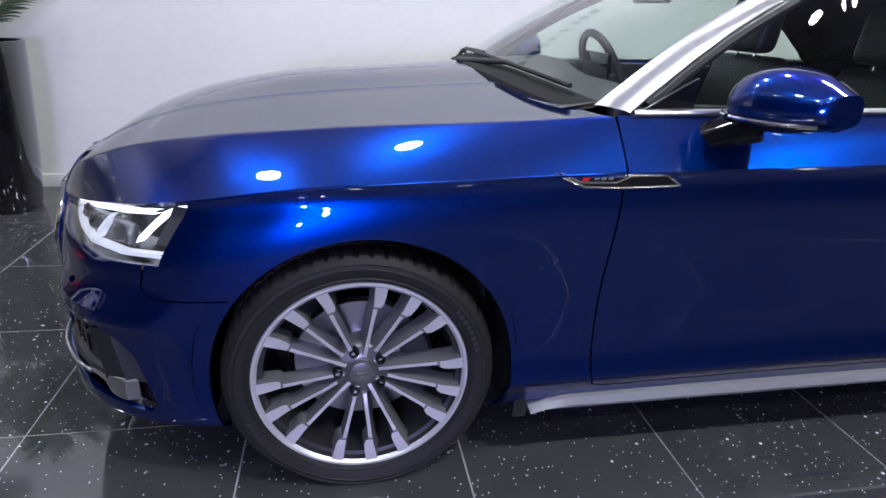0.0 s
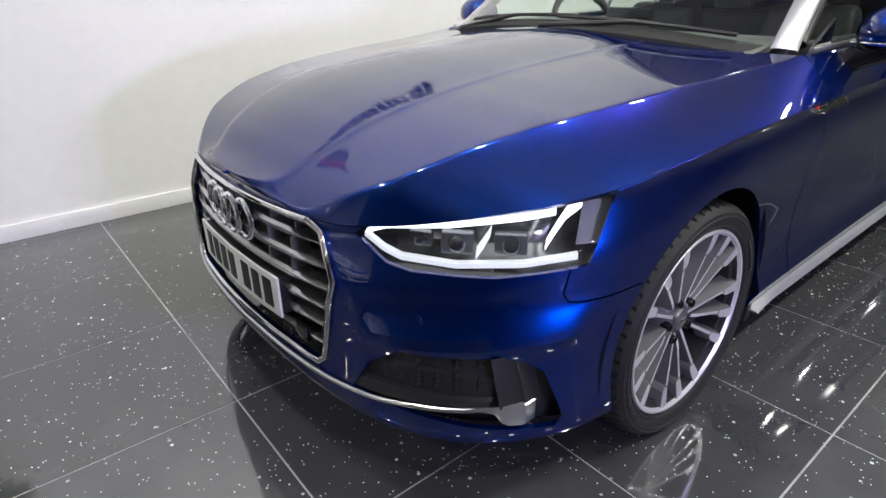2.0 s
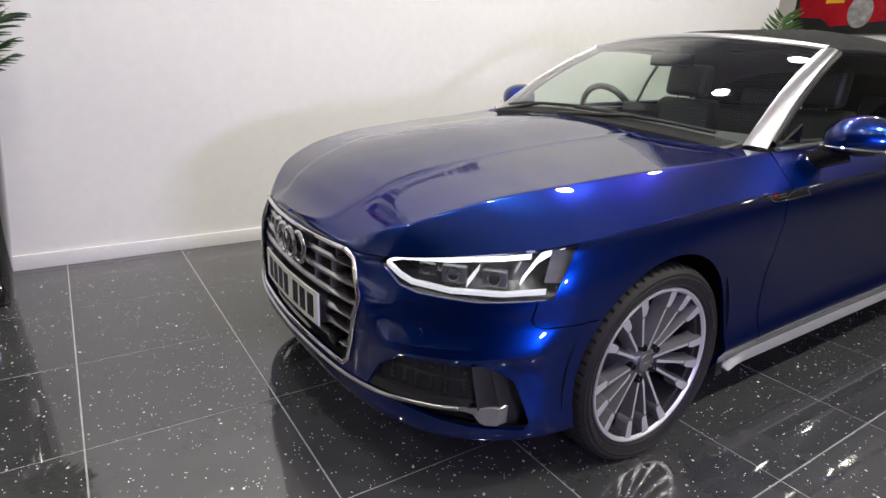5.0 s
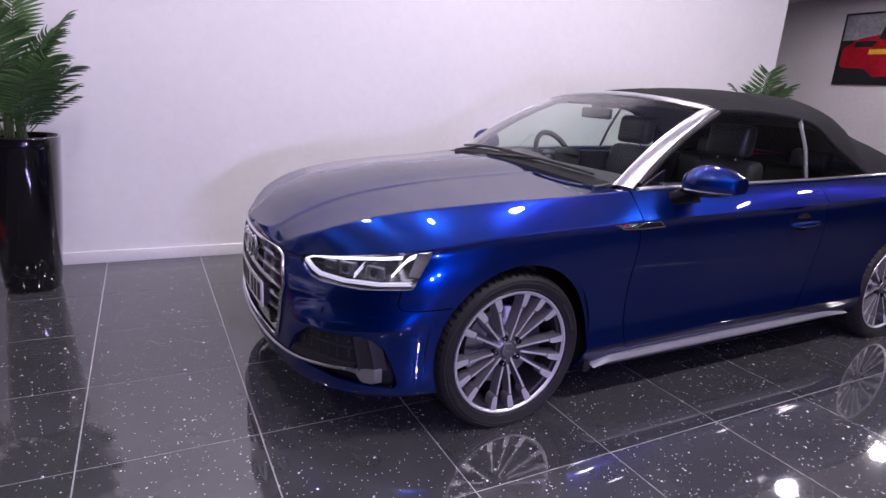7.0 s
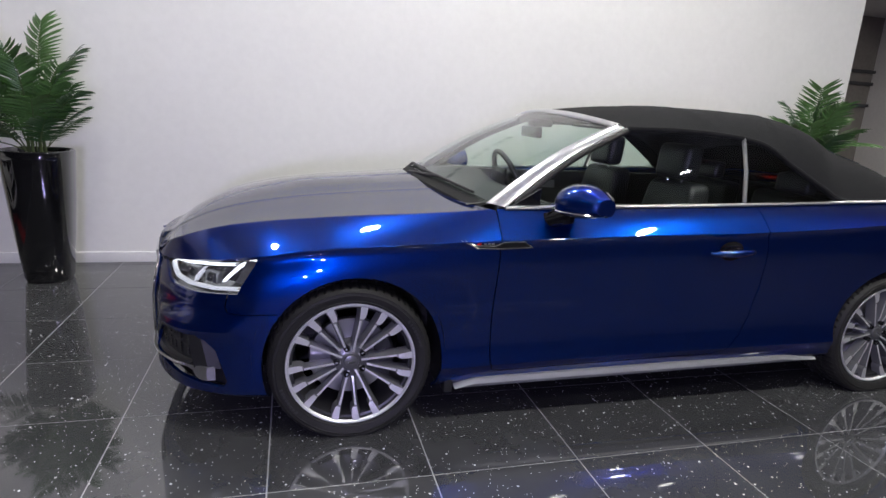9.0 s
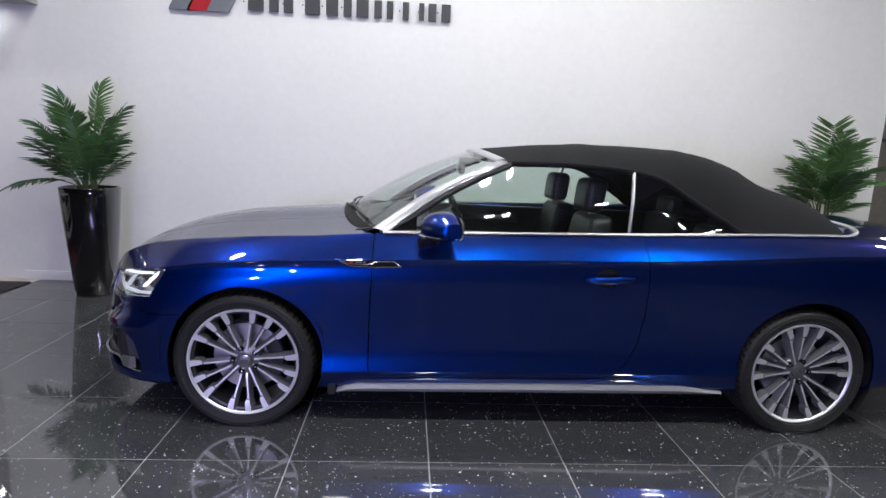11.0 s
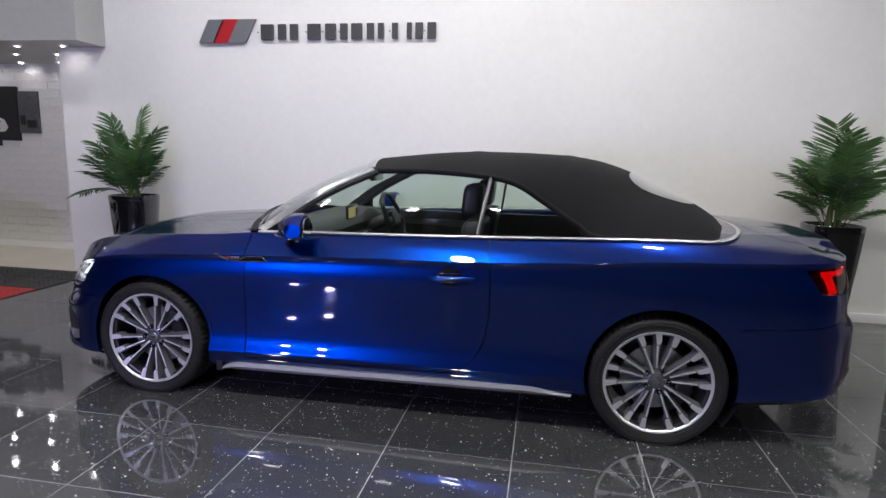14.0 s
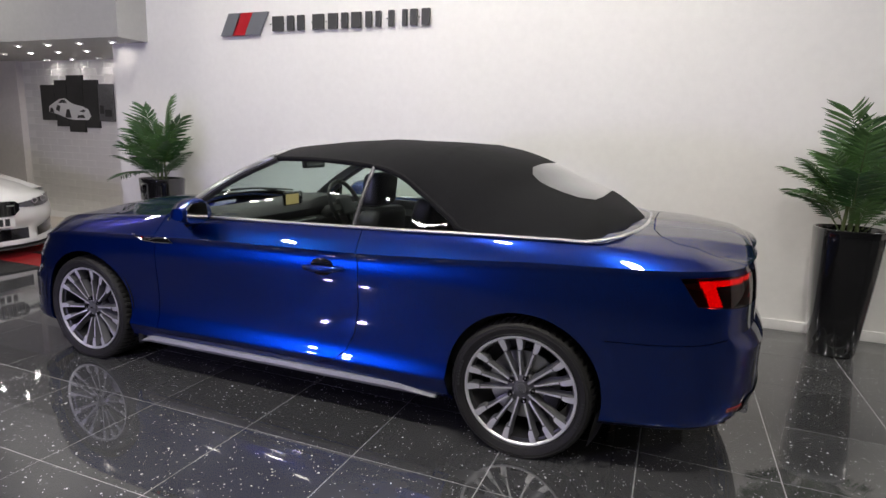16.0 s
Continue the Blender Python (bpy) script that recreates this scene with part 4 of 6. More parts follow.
# ---------------------------------------------------------------- side windows
for side in (-1, 1):
    tops = []
    for k in range(9, 41):
        s = k / 40
        p = screen_base(side).lerp(screen_top(side), s) + Vector((-0.45, 0, 0.75)) * (0.034 * math.sin(math.pi * s)) + Vector((0.060 - 0.02 * s, side * 0.006, -0.010))
        tops.append(p)
    tops += [roof_point(v / 12, side) + Vector((0, 0, -0.004)) for v in range(0, 61)]
    tops = [p for i, p in enumerate(tops) if i == 0 or p.x > tops[i - 1].x + 0.001]
    rows_a, rows_b = [], []
    for p in tops:
        by, bz = belt(p.x)
        low = Vector((p.x - 0.04, side * (by - 0.012), bz - 0.01))
        row = [low.lerp(p, k / 8) + Vector((0, side * 0.009 * min(1.0, (p - low).length / 0.34) ** 2 * math.sin(math.pi * k / 8), 0)) for k in range(9)]
        if p.x < 1.895:
            rows_a.append(row)
        if p.x > 1.882:
            rows_b.append(row)
    for rows, name in ((rows_a, "door_window"), (rows_b, "quarter_window")):
        ob = part(name, grid(rows), M_GLASS, car, "tinted side window glass")
        ob.visible_shadow = False
    a, b = Vector((1.845, side * 0.797, 0.983)), Vector((1.892, side * 0.668, 1.282))
    part("window_bar", tube([a, a.lerp(b, 0.5) + Vector((0, side * 0.014, 0)), b], 0.010, 8, up=Vector((0, 1, 0))), M_GRILLE, car, "slim grey bar between the side windows")
    # black triangle at the mirror foot
    tri = [(0.66, 0.952), (0.80, 0.962), (0.80, 1.035)]
    part("mirror_corner", prism(tri, "Y", side * 0.786, side * 0.796), M_GLOSS, car, "gloss black corner trim", smooth=False)

# ---------------------------------------------------------------- door mirrors


def mirror_shell(side):
    bm = bmesh.new()
    rows = []
    for i in range(15):
        s = i / 14
        y = 0.838 + 0.232 * s
        w = math.sin(math.pi * (0.10 + 0.90 * (1 - (1 - s) ** 1.3) * 0.92)) ** 0.55
        row = []
        for k in range(25):
            a = 2 * math.pi * k / 24
            c, n = math.cos(a), math.sin(a)
            rx = 0.106 * w if c < 0 else 0.022
            rz = (0.086 if n > 0 else 0.062) * w
            cx = 0.905 + 0.025 * s
            row.append(Vector((cx + rx * math.copysign(abs(c) ** 0.8, c), side * y, 0.990 + 0.008 * s + rz * math.copysign(abs(n) ** 0.85, n))))
        rows.append(row)
    grid(rows, bm)
    for end in (rows[0], rows[-1]):
        vs = [bm.verts.new(p) for p in end[:-1]]
        bm.faces.new(vs)
    bmesh.ops.remove_doubles(bm, verts=bm.verts, dist=0.0003)
    bmesh.ops.recalc_face_normals(bm, faces=bm.faces)
    return bm


for side in (-1, 1):
    bm = mirror_shell(side)
    for f in bm.faces:
        if f.calc_center_median().z < 0.962:
            f.material_index = 1
    for v in bm.verts:
        v.co.x = 0.79 + (v.co.x - 0.79) * 1.27
    ob = part("door_mirror", bm, [M_PAINT, M_GLOSS], car, "blue door mirror with a black underside and bright strip", angle=60)
    pts = [(0.905 + 0.025 * s - 0.106 * math.sin(math.pi * (0.12 + 0.84 * s)) ** 0.6, side * (0.838 + 0.232 * s), 0.966 + 0.004 * s) for s in [k / 12 for k in range(13)]]
    part("mirror_strip", tube(pts, 0.0045, 6), M_CHROME, ob, "bright indicator strip")
    part("mirror_arm", tube([(0.80, side * 0.80, 0.885), (0.835, side * 0.85, 0.915), (0.885, side * 0.92, 0.955)], [0.045, 0.036, 0.046], 10, flat=0.55, up=Vector((1, 0, 0))), M_GLOSS, ob, "gloss black mirror arm")
    outline = [(0.872, 0.958), (0.90, 0.948), (1.02, 0.953), (1.045, 0.968), (1.052, 1.00), (1.04, 1.035), (1.00, 1.056), (0.92, 1.060), (0.882, 1.045), (0.870, 1.0)]
    bm = bmesh.new()
    front = [bm.verts.new((0.968 + 0.20 * (y - 0.87), side * y, z)) for y, z in outline]
    rear = [bm.verts.new((0.959 + 0.20 * (y - 0.87), side * y, z)) for y, z in outline]
    bm.faces.new(front)
    for i in range(len(outline)):
        bm.faces.new((front[i - 1], front[i], rear[i], rear[i - 1]))
    bmesh.ops.recalc_face_normals(bm, faces=bm.faces)
    part("mirror_glass", bm, M_CHROME, ob, "mirror glass", smooth=False)

# ---------------------------------------------------------------- handles, badges, small trim


def side_y(x, z):
    """Half width of the body side at x, z."""
    best = min(((abs(side_point(u / 10, 0.7).x - x), u / 10) for u in range(60, 150)), key=lambda q: q[0])[1]
    e = curve(PLAN, best)
    t = (z - e[5]) / (e[2] - e[5])
    return -side_point(best, min(1, max(0, t))).y


for side in (-1, 1):
    y = side_y(1.73, 0.78)
    pts = [(1.615 + 0.235 * s, side * (y + 0.006 + 0.030 * math.sin(math.pi * s) ** 0.5), 0.773 + 0.010 * s) for s in [k / 16 for k in range(17)]]
    part("door_handle", tube(pts, [0.007 + 0.009 * math.sin(math.pi * k / 16) ** 0.5 for k in range(17)], 10, flat=1.1), M_PAINT, car, "blue bar door handle", angle=60)
    # black dish laid on the door, standing in for the recess's shade
    bm = lathe([(0.0, 0.0), (0.75, 0.02), (1.0, 0.10)], 32, "Y")
    for v in bm.verts:
        v.co = Vector((1.725 + v.co.x * 0.066, side * (y + 0.0040 - 0.002 * (1 - v.co.y * 10)), 0.783 + v.co.z * 0.046))
    bmesh.ops.recalc_face_normals(bm, faces=bm.faces)
    part("handle_recess", bm, M_GLOSS, car, "shallow black dish for the shade in the handle's recess")
    # wing badge with chrome surround
    y = side_y(0.55, 0.81)
    shape = [(0.425, 0.832), (0.50, 0.800), (0.60, 0.797), (0.735, 0.803), (0.70, 0.829), (0.615, 0.836)]
    base = part("wing_badge", prism(shape, "Y", side * (y - 0.004), side * (y + 0.004)), M_GLOSS, car, "chrome-edged black wing badge", smooth=False)
    part("badge_edge", tube([(a, side * (y + 0.005), z) for a, z in [(0.425, 0.833), (0.475, 0.812), (0.50, 0.802), (0.60, 0.799), (0.735, 0.804)]], 0.0028, 6), M_CHROME, base)
    part("badge_edge", tube([(a, side * (y + 0.005), z) for a, z in [(0.44, 0.833), (0.49, 0.8125), (0.575, 0.811), (0.61, 0.826), (0.70, 0.829), (0.735, 0.804)]], 0.0030, 6), M_CHROME, base)
    part("badge_mark", prism([(0.492, 0.816), (0.508, 0.816), (0.514, 0.830), (0.498, 0.830)], "Y", side * (y + 0.002), side * (y + 0.006)), mat("red_mark", (0.6, 0.01, 0.01), 0.3) if side < 0 else bpy.data.materials["red_mark"], base, "small red mark", smooth=False)
    for k in range(3):
        part("badge_bar", box(0.522 + k * 0.017, 0.533 + k * 0.017, min(side * (y + 0.002), side * (y + 0.005)), max(side * (y + 0.002), side * (y + 0.005)), 0.818, 0.826), M_SILVER, base, smooth=False)

# wipers and cowl
rows = []
for i in range(21):
    s = -1 + 2 * i / 20
    p = screen_base(s * 0.97)
    rows.append([p + Vector((0.03, 0, 0.004)), p + Vector((-0.03, 0, -0.008)), p + Vector((-0.05, 0, -0.016)), p + Vector((-0.07, 0, -0.06))])
part("cowl", grid(rows), M_DARK, car, "black plastic cowl under the windscreen")
for y0, y1 in ((-0.62, -0.02), (-0.10, 0.52)):
    def on_screen(y, h):
        s = y / 0.735
        a, b = screen_base(s), screen_top(s)
        return a.lerp(b, h) + Vector((-0.45, 0, 0.75)) * (0.034 * math.sin(math.pi * h) + 0.016)
    arm = part("wiper", tube([on_screen(y1 + 0.05, -0.06), on_screen((y0 + y1) / 2 + 0.06, 0.005), on_screen((y0 + y1) / 2, 0.022)], [0.011, 0.008, 0.007], 8), M_BLACK, car, "black windscreen wiper")
    part("wiper_blade", tube([on_screen(y0 + (y1 - y0) * k / 10, 0.025 - 0.012 * (k / 10)) for k in range(11)], 0.007, 6), M_BLACK, arm, "black wiper blade")

# ---------------------------------------------------------------- grille


def nose_x(y, z):
    """Front surface of the bumper at y, z."""
    u = min((abs(-side_point(k / 20, 0.5).y - abs(y)), k / 20) for k in range(0, 80))[1]
    e = curve(PLAN, u)
    return side_point(u, min(1, max(0, (z - e[5]) / (e[2] - e[5])))).x


M_BARS = mat("satin_grille_bar", (0.52, 0.52, 0.53), 0.26, 0.95)
ring_pts = []
n = len(GRILLE)
for i in range(n):
    a, b = Vector(GRILLE[i]), Vector(GRILLE[(i + 1) % n])
    steps = max(2, int((b - a).length / 0.05))
    for k in range(steps):
        p = a.lerp(b, k / steps)
        ring_pts.append((nose_x(p.x, p.y) - 0.006, p.x, p.y))
ring_pts.append(ring_pts[0])
grille = part("grille", tube(ring_pts, 0.0085, 8, caps=False, up=Vector((1, 0, 0))), M_CHROME, car, "six-sided grille with a bright frame and grey bars", angle=60)


def half_at(z):
    return curve([(0.308, 0.395), (0.33, 0.418), (0.545, 0.462), (0.642, 0.405), (0.662, 0.365)], z)[0]


for z in (0.612, 0.560, 0.508, 0.456, 0.404, 0.352):
    h = half_at(z) - 0.012
    bm = bmesh.new()
    rows = []
    for i in range(33):
        y = -h + 2 * h * i / 32
        x = nose_x(y, z) + 0.012
        t = 0.0075 - 0.002 * smoothstep(0.72, 0.74, abs(y) / h)
        t += 0.004 * (1 - smoothstep(0.70, 0.78, abs(y) / h))
        rows.append([Vector((x + 0.055, y, z + t)), Vector((x + 0.004, y, z + t)), Vector((x - 0.004, y, z + t * 0.4)), Vector((x - 0.004, y, z - t * 0.4)), Vector((x + 0.004, y, z - t)), Vector((x + 0.055, y, z - t))])
    grid(rows, bm)
    part("grille_bar", bm, M_BARS, grille, angle=30)
for y in (-0.30, -0.20, 0.20, 0.30):
    for z in (0.586, 0.534, 0.64):
        part("grille_fin", box(nose_x(y, z) + 0.012, nose_x(y, z) + 0.06, y - 0.002, y + 0.002, z - 0.017, z + 0.017), M_GRILLE, grille, smooth=False)
bm = prism(GRILLE, "X", -0.752, -0.74)
part("grille_backing", bm, M_DARK, grille, "black mesh behind the grille", smooth=False)
emblem = None
for k in range(4):
    bm = bmesh.new()
    pts = [(-0.872, 0.048 * math.cos(a), 0.048 * math.sin(a)) for a in [2 * math.pi * q / 40 for q in range(41)]]
    tube(pts, 0.0098, 8, bm, caps=False, up=Vector((1, 0, 0)))
    bmesh.ops.translate(bm, verts=bm.verts, vec=(abs(k - 1.5) * 0.008 + 0.014, -0.096 + 0.064 * k, 0.596))
    part("emblem_ring", bm, M_CHROME, grille, "chrome ring of the front emblem", angle=60)


def bent_sheet(y0, y1, z0, z1, proud, thick):
    """A thin sheet that follows the curve of the nose."""
    rows = []
    for k in range(13):
        y = y0 + (y1 - y0) * k / 12
        x = nose_x(y, 0.43) - proud
        rows.append([Vector((x + thick, y, z0)), Vector((x, y, z0)), Vector((x, y, z1)), Vector((x + thick, y, z1))])
    bm = grid(rows)
    for end in (rows[0], rows[-1]):
        bm.faces.new([bm.verts.new(p) for p in end])
    bmesh.ops.recalc_face_normals(bm, faces=bm.faces)
    return bm


plate = part("number_plate", bent_sheet(-0.262, 0.262, 0.378, 0.489, 0.016, 0.006), mat("plate_white", (0.78, 0.78, 0.76), 0.3), car, "white number plate with dark bars")
M_BAR = mat("dark_print", (0.015, 0.015, 0.018), 0.45)
for k in range(7):
    y = 0.215 - k * 0.062 - (0.028 if k > 3 else 0)
    part("plate_bar", bent_sheet(y - 0.046, y - 0.002, 0.395, 0.473, 0.0175, 0.002), M_BAR, plate, smooth=False)
part("plate_holder", bent_sheet(-0.255, 0.255, 0.383, 0.483, 0.009, 0.045), M_BLACK, car, "black plate holder")
part("radar_unit", box(-0.832, -0.78, -0.345, -0.285, 0.335, 0.375, 0.008), M_GLOSS, car, "black sensor in the grille")

M_STUD = mat("dark_vent_plastic", (0.013, 0.013, 0.014), 0.42, bump=0.1, bump_scale=500)
# front bumper: bright line, blades, honeycomb vents


def trim_height(y):
    return float(np.interp(abs(y), (0, 0.42, 0.60, 0.75, 0.83), (0.276, 0.278, 0.286, 0.298, 0.304)))


line = []
for k in range(61):
    y = -0.765 + 1.53 * k / 60
    u = min((abs(-side_point(q / 40, 0.20).y - abs(y)), q / 40) for q in range(0, 260))[1]
    p = side_point(u, 0.20)
    line.append(Vector((p.x - 0.010 + 0.008 * smoothstep(0.55, 0.8, abs(y)), y, trim_height(y))))
part("front_trim_line", tube(line, 0.0055, 8), M_SILVER, car, "thin satin silver line across the front bumper")
for side in (-1, 1):
    def vent_x(y, back):
        u = min((abs(-side_point(q / 40, 0.25).y - abs(y)), q / 40) for q in range(0, 260))[1]
        return side_point(u, 0.25).x + back
    bm = bmesh.new()
    rows = [[Vector((vent_x(0.50 + 0.34 * k / 12, 0.055 + 0.03 * smoothstep(6, 12, k)), side * (0.48 + 0.36 * k / 12), z)) for z in (0.225, 0.30, 0.37, 0.44)] for k in range(13)]
    vent = part("bumper_vent", grid(rows, flip=side > 0), M_BLACK, car, "black honeycomb vent in the front bumper")
    rows = [[Vector((vent_x(y, 0.024), side * y, z)) for z in (0.318, 0.345, 0.372, 0.379, 0.40, 0.432)] for y in [0.50 + 0.275 * k / 10 for k in range(11)]]
    for row in rows:
        row[3].x += 0.004
        row[4].x += 0.004
        row[5].x += 0.004
    panel = part("vent_panel", grid(rows, flip=side > 0), M_STUD, vent, "black panel with small wedge studs", angle=20)
    for i in range(6):
        for j in range(6):
            y, z = 0.575 + i * 0.0365, 0.334 + j * 0.0125 + (0.012 if j > 3 else 0) + (0.006 if i % 2 else 0)
            if (i < 2 and j > 4) or (i % 2 and j == 3):
                continue
            bm = bmesh.new()
            bmesh.ops.create_cone(bm, segments=4, radius1=0.0095, radius2=0.001, depth=0.012, cap_ends=True)
            bmesh.ops.scale(bm, verts=bm.verts, vec=(0.75, 1.15, 1))
            bmesh.ops.rotate(bm, verts=bm.verts, matrix=Matrix.Rotation(-math.pi / 2 - 0.5, 3, "Y"))
            bmesh.ops.translate(bm, verts=bm.verts, vec=(vent_x(y, 0.020), side * y, z))
            part("vent_stud", bm, M_STUD, vent, smooth=False)
    rows = [[Vector((vent_x(y, 0.026), side * y, 0.320)), Vector((vent_x(y, 0.010), side * y, 0.314)), Vector((vent_x(y, 0.004), side * y, trim_height(y) + 0.003)), Vector((vent_x(y, 0.03), side * y, trim_height(y) - 0.004))] for y in [0.49 + 0.29 * k / 12 for k in range(13)]]
    part("vent_ledge", grid(rows, flip=side < 0), M_STUD, vent, "satin black ledge under the vent panel", angle=30)
    # the upright fin stands on the blade at the outer end
    rows = []
    for z in (0.298, 0.33, 0.37, 0.405, 0.432):
        lean = (z - 0.298) * 0.13
        ya, yb = 0.793 - lean * 0.8, 0.826 - lean
        xa, xb = vent_x(ya, 0.004), vent_x(yb, 0.004)
        rows.append([Vector((xa + 0.035, side * ya, z)), Vector((xa + 0.003, side * ya, z)), Vector((xa - 0.002, side * (ya + 0.006), z)), Vector((xb - 0.002, side * (yb - 0.006), z)), Vector((xb + 0.003, side * yb, z)), Vector((xb + 0.05, side * yb, z))])
    part("vent_fin", grid(rows, flip=side < 0), M_STUD, car, "satin black upright fin in the vent", angle=35)
    # the blade grows out of the trim line and drops to the lip
    rows = []
    for y, lo, hi in ((0.745, 0.292, 0.303), (0.775, 0.291, 0.307), (0.790, 0.285, 0.308), (0.797, 0.272, 0.309), (0.802, 0.259, 0.309), (0.809, 0.252, 0.310), (0.824, 0.250, 0.309), (0.829, 0.253, 0.306)):
        x = vent_x(y, -0.002)
        rows.append([Vector((x + 0.03, side * y, lo)), Vector((x, side * y, lo)), Vector((x - 0.003, side * y, (lo + hi) / 2)), Vector((x, side * y, hi - 0.003)), Vector((x + 0.03, side * y, hi))])
    bm = grid(rows, flip=side > 0)
    bm.faces.new([bm.verts.new(p) for p in rows[-1]])
    part("vent_blade", bm, M_SILVER, car, "satin silver blade at the vent's corner", angle=40)
    bm = lathe([(0.0, 0.0), (0.009, 0.0), (0.011, 0.004)], 20, "X")
    u = 3.35
    p = side_point(u, 0.62)
    bmesh.ops.translate(bm, verts=bm.verts, vec=(p.x - 0.003, side * -p.y, p.z))
    part("parking_sensor", bm, M_PAINT, car, "small round parking sensor")

# ---------------------------------------------------------------- lights
M_DRL = mat("lit_white_strip", (0.9, 0.9, 0.92), 0.3, emit=(0.97, 0.98, 1.0), strength=1.6)
M_HOUSING = mat("lamp_reflector", (0.17, 0.165, 0.16), 0.2, 0.8)
M_FROST = mat("frosted_strip", (0.55, 0.55, 0.56), 0.3, emit=(0.98, 0.98, 1.0), strength=0.5)
M_TAILLIT = mat("lit_red_strip", (0.6, 0.02, 0.02), 0.4, emit=(1.0, 0.035, 0.02), strength=7.0)
A0, A1 = Vector((-0.750, -0.487, 0)), Vector((-0.40, -0.875, 0))
AD = (A1 - A0).normalized()
AN = Vector((AD.y, -AD.x, 0))
AN = -AN if AN.x > 0 else AN


def lamp_point(s, z, deep, side):
    """A point in the headlight: s along it, z up, deep behind the lens chord."""
    bow = 0.062 * math.sin(math.pi * min(1, max(0, s / 0.52)))
    p = A0 + AD * s + AN * (bow - deep) + Vector((0.055 * smoothstep(0.62, 0.76, z), 0.03 * smoothstep(0.62, 0.76, z), z))
    return Vector((p.x, p.y if side < 0 else -p.y, p.z))


def lamp_strip(path, deep, width, side):
    rows = []
    for i, (s, z, w) in enumerate(path):
        rows.append([lamp_point(s, z - w / 2, deep + 0.02, side), lamp_point(s, z - w / 2, deep, side), lamp_point(s, z + w / 2, deep, side), lamp_point(s, z + w / 2, deep + 0.02, side)])
    bm = grid(rows)
    bmesh.ops.recalc_face_normals(bm, faces=bm.faces)
    return bm


M_EYE = mat("dark_projector_glass", (0.03, 0.03, 0.035), 0.04, 0.3, 1.0)
heads = [o for o in car.children if o.name.startswith("headlight")]
for side, lens in zip((-1, 1), heads):
    rows = []
    for k in range(17):
        s = -0.01 + 0.55 * k / 16
        top = 0.652 + 0.115 * min(1.0, max(0.0, s / 0.52))
        rows.append([lamp_point(s, z, d, side) for z, d in ((0.590, 0.012), (0.596, 0.06), (0.63, 0.10), (0.5 * (0.63 + top), 0.09), (top - 0.012, 0.05))])
    part("lamp_housing", grid(rows), M_HOUSING, lens, "grey reflective lamp housing")
    part("lamp_strip", lamp_strip([(0.012, 0.648, 0.004), (0.06, 0.667, 0.006), (0.20, 0.685, 0.0065), (0.34, 0.702, 0.0075), (0.41, 0.711, 0.008)], 0.022, 0, side), M_DRL, lens, "lit white upper light strip")
    part("lamp_strip", lamp_strip([(0.012, 0.646, 0.008), (0.06, 0.622, 0.010), (0.10, 0.610, 0.010), (0.22, 0.609, 0.010), (0.36, 0.615, 0.010), (0.47, 0.626, 0.010)], 0.020, 0, side), M_FROST, lens, "frosted lower light strip")
    part("lamp_strip", lamp_strip([(0.400, 0.652, 0.012), (0.415, 0.68, 0.015), (0.432, 0.708, 0.018), (0.47, 0.731, 0.012), (0.505, 0.745, 0.007)], 0.020, 0, side), M_DRL, lens, "lit white corner light strip")
    for s in (0.14, 0.22, 0.33):
        c = lamp_point(s, 0.652, 0.030, side)
        out = AN.copy() if side < 0 else Vector((AN.x, -AN.y, 0))
        r0 = 0.030 if s > 0.15 else 0.022
        bm = box(-r0 * 1.15, r0 * 1.15, -r0 * 0.8, r0 * 0.8, -0.03, 0.0, 0.008)
        turn = out.to_track_quat("Z", "Y").to_matrix().to_4x4()
        turn.translation = c
        bmesh.ops.transform(bm, matrix=turn, verts=bm.verts)
        pr = part("projector", bm, M_HOUSING if s == 0.14 else M_GRILLE, lens, "projector lamp block")
        bm = bmesh.new()
        bmesh.ops.create_uvsphere(bm, u_segments=20, v_segments=12, radius=r0 * 0.72)
        bmesh.ops.translate(bm, verts=bm.verts, vec=c - out * 0.006)
        part("projector_lens", bm, M_EYE, lens, "round glass projector lens", angle=80)
    bm = lamp_strip([(0.262, 0.638, 0.022), (0.275, 0.660, 0.022), (0.285, 0.680, 0.016)], 0.018, 0, side)
    part("lamp_divider", bm, M_FROST, lens, "bright divider between the lamps")
    rows = [[lamp_point(0.46 + 0.06 * k / 4, z, 0.012, side) for z in (0.655, 0.70, 0.735)] for k in range(5)]
    part("side_reflector", grid(rows), M_GRILLE, lens, "ribbed side reflector")

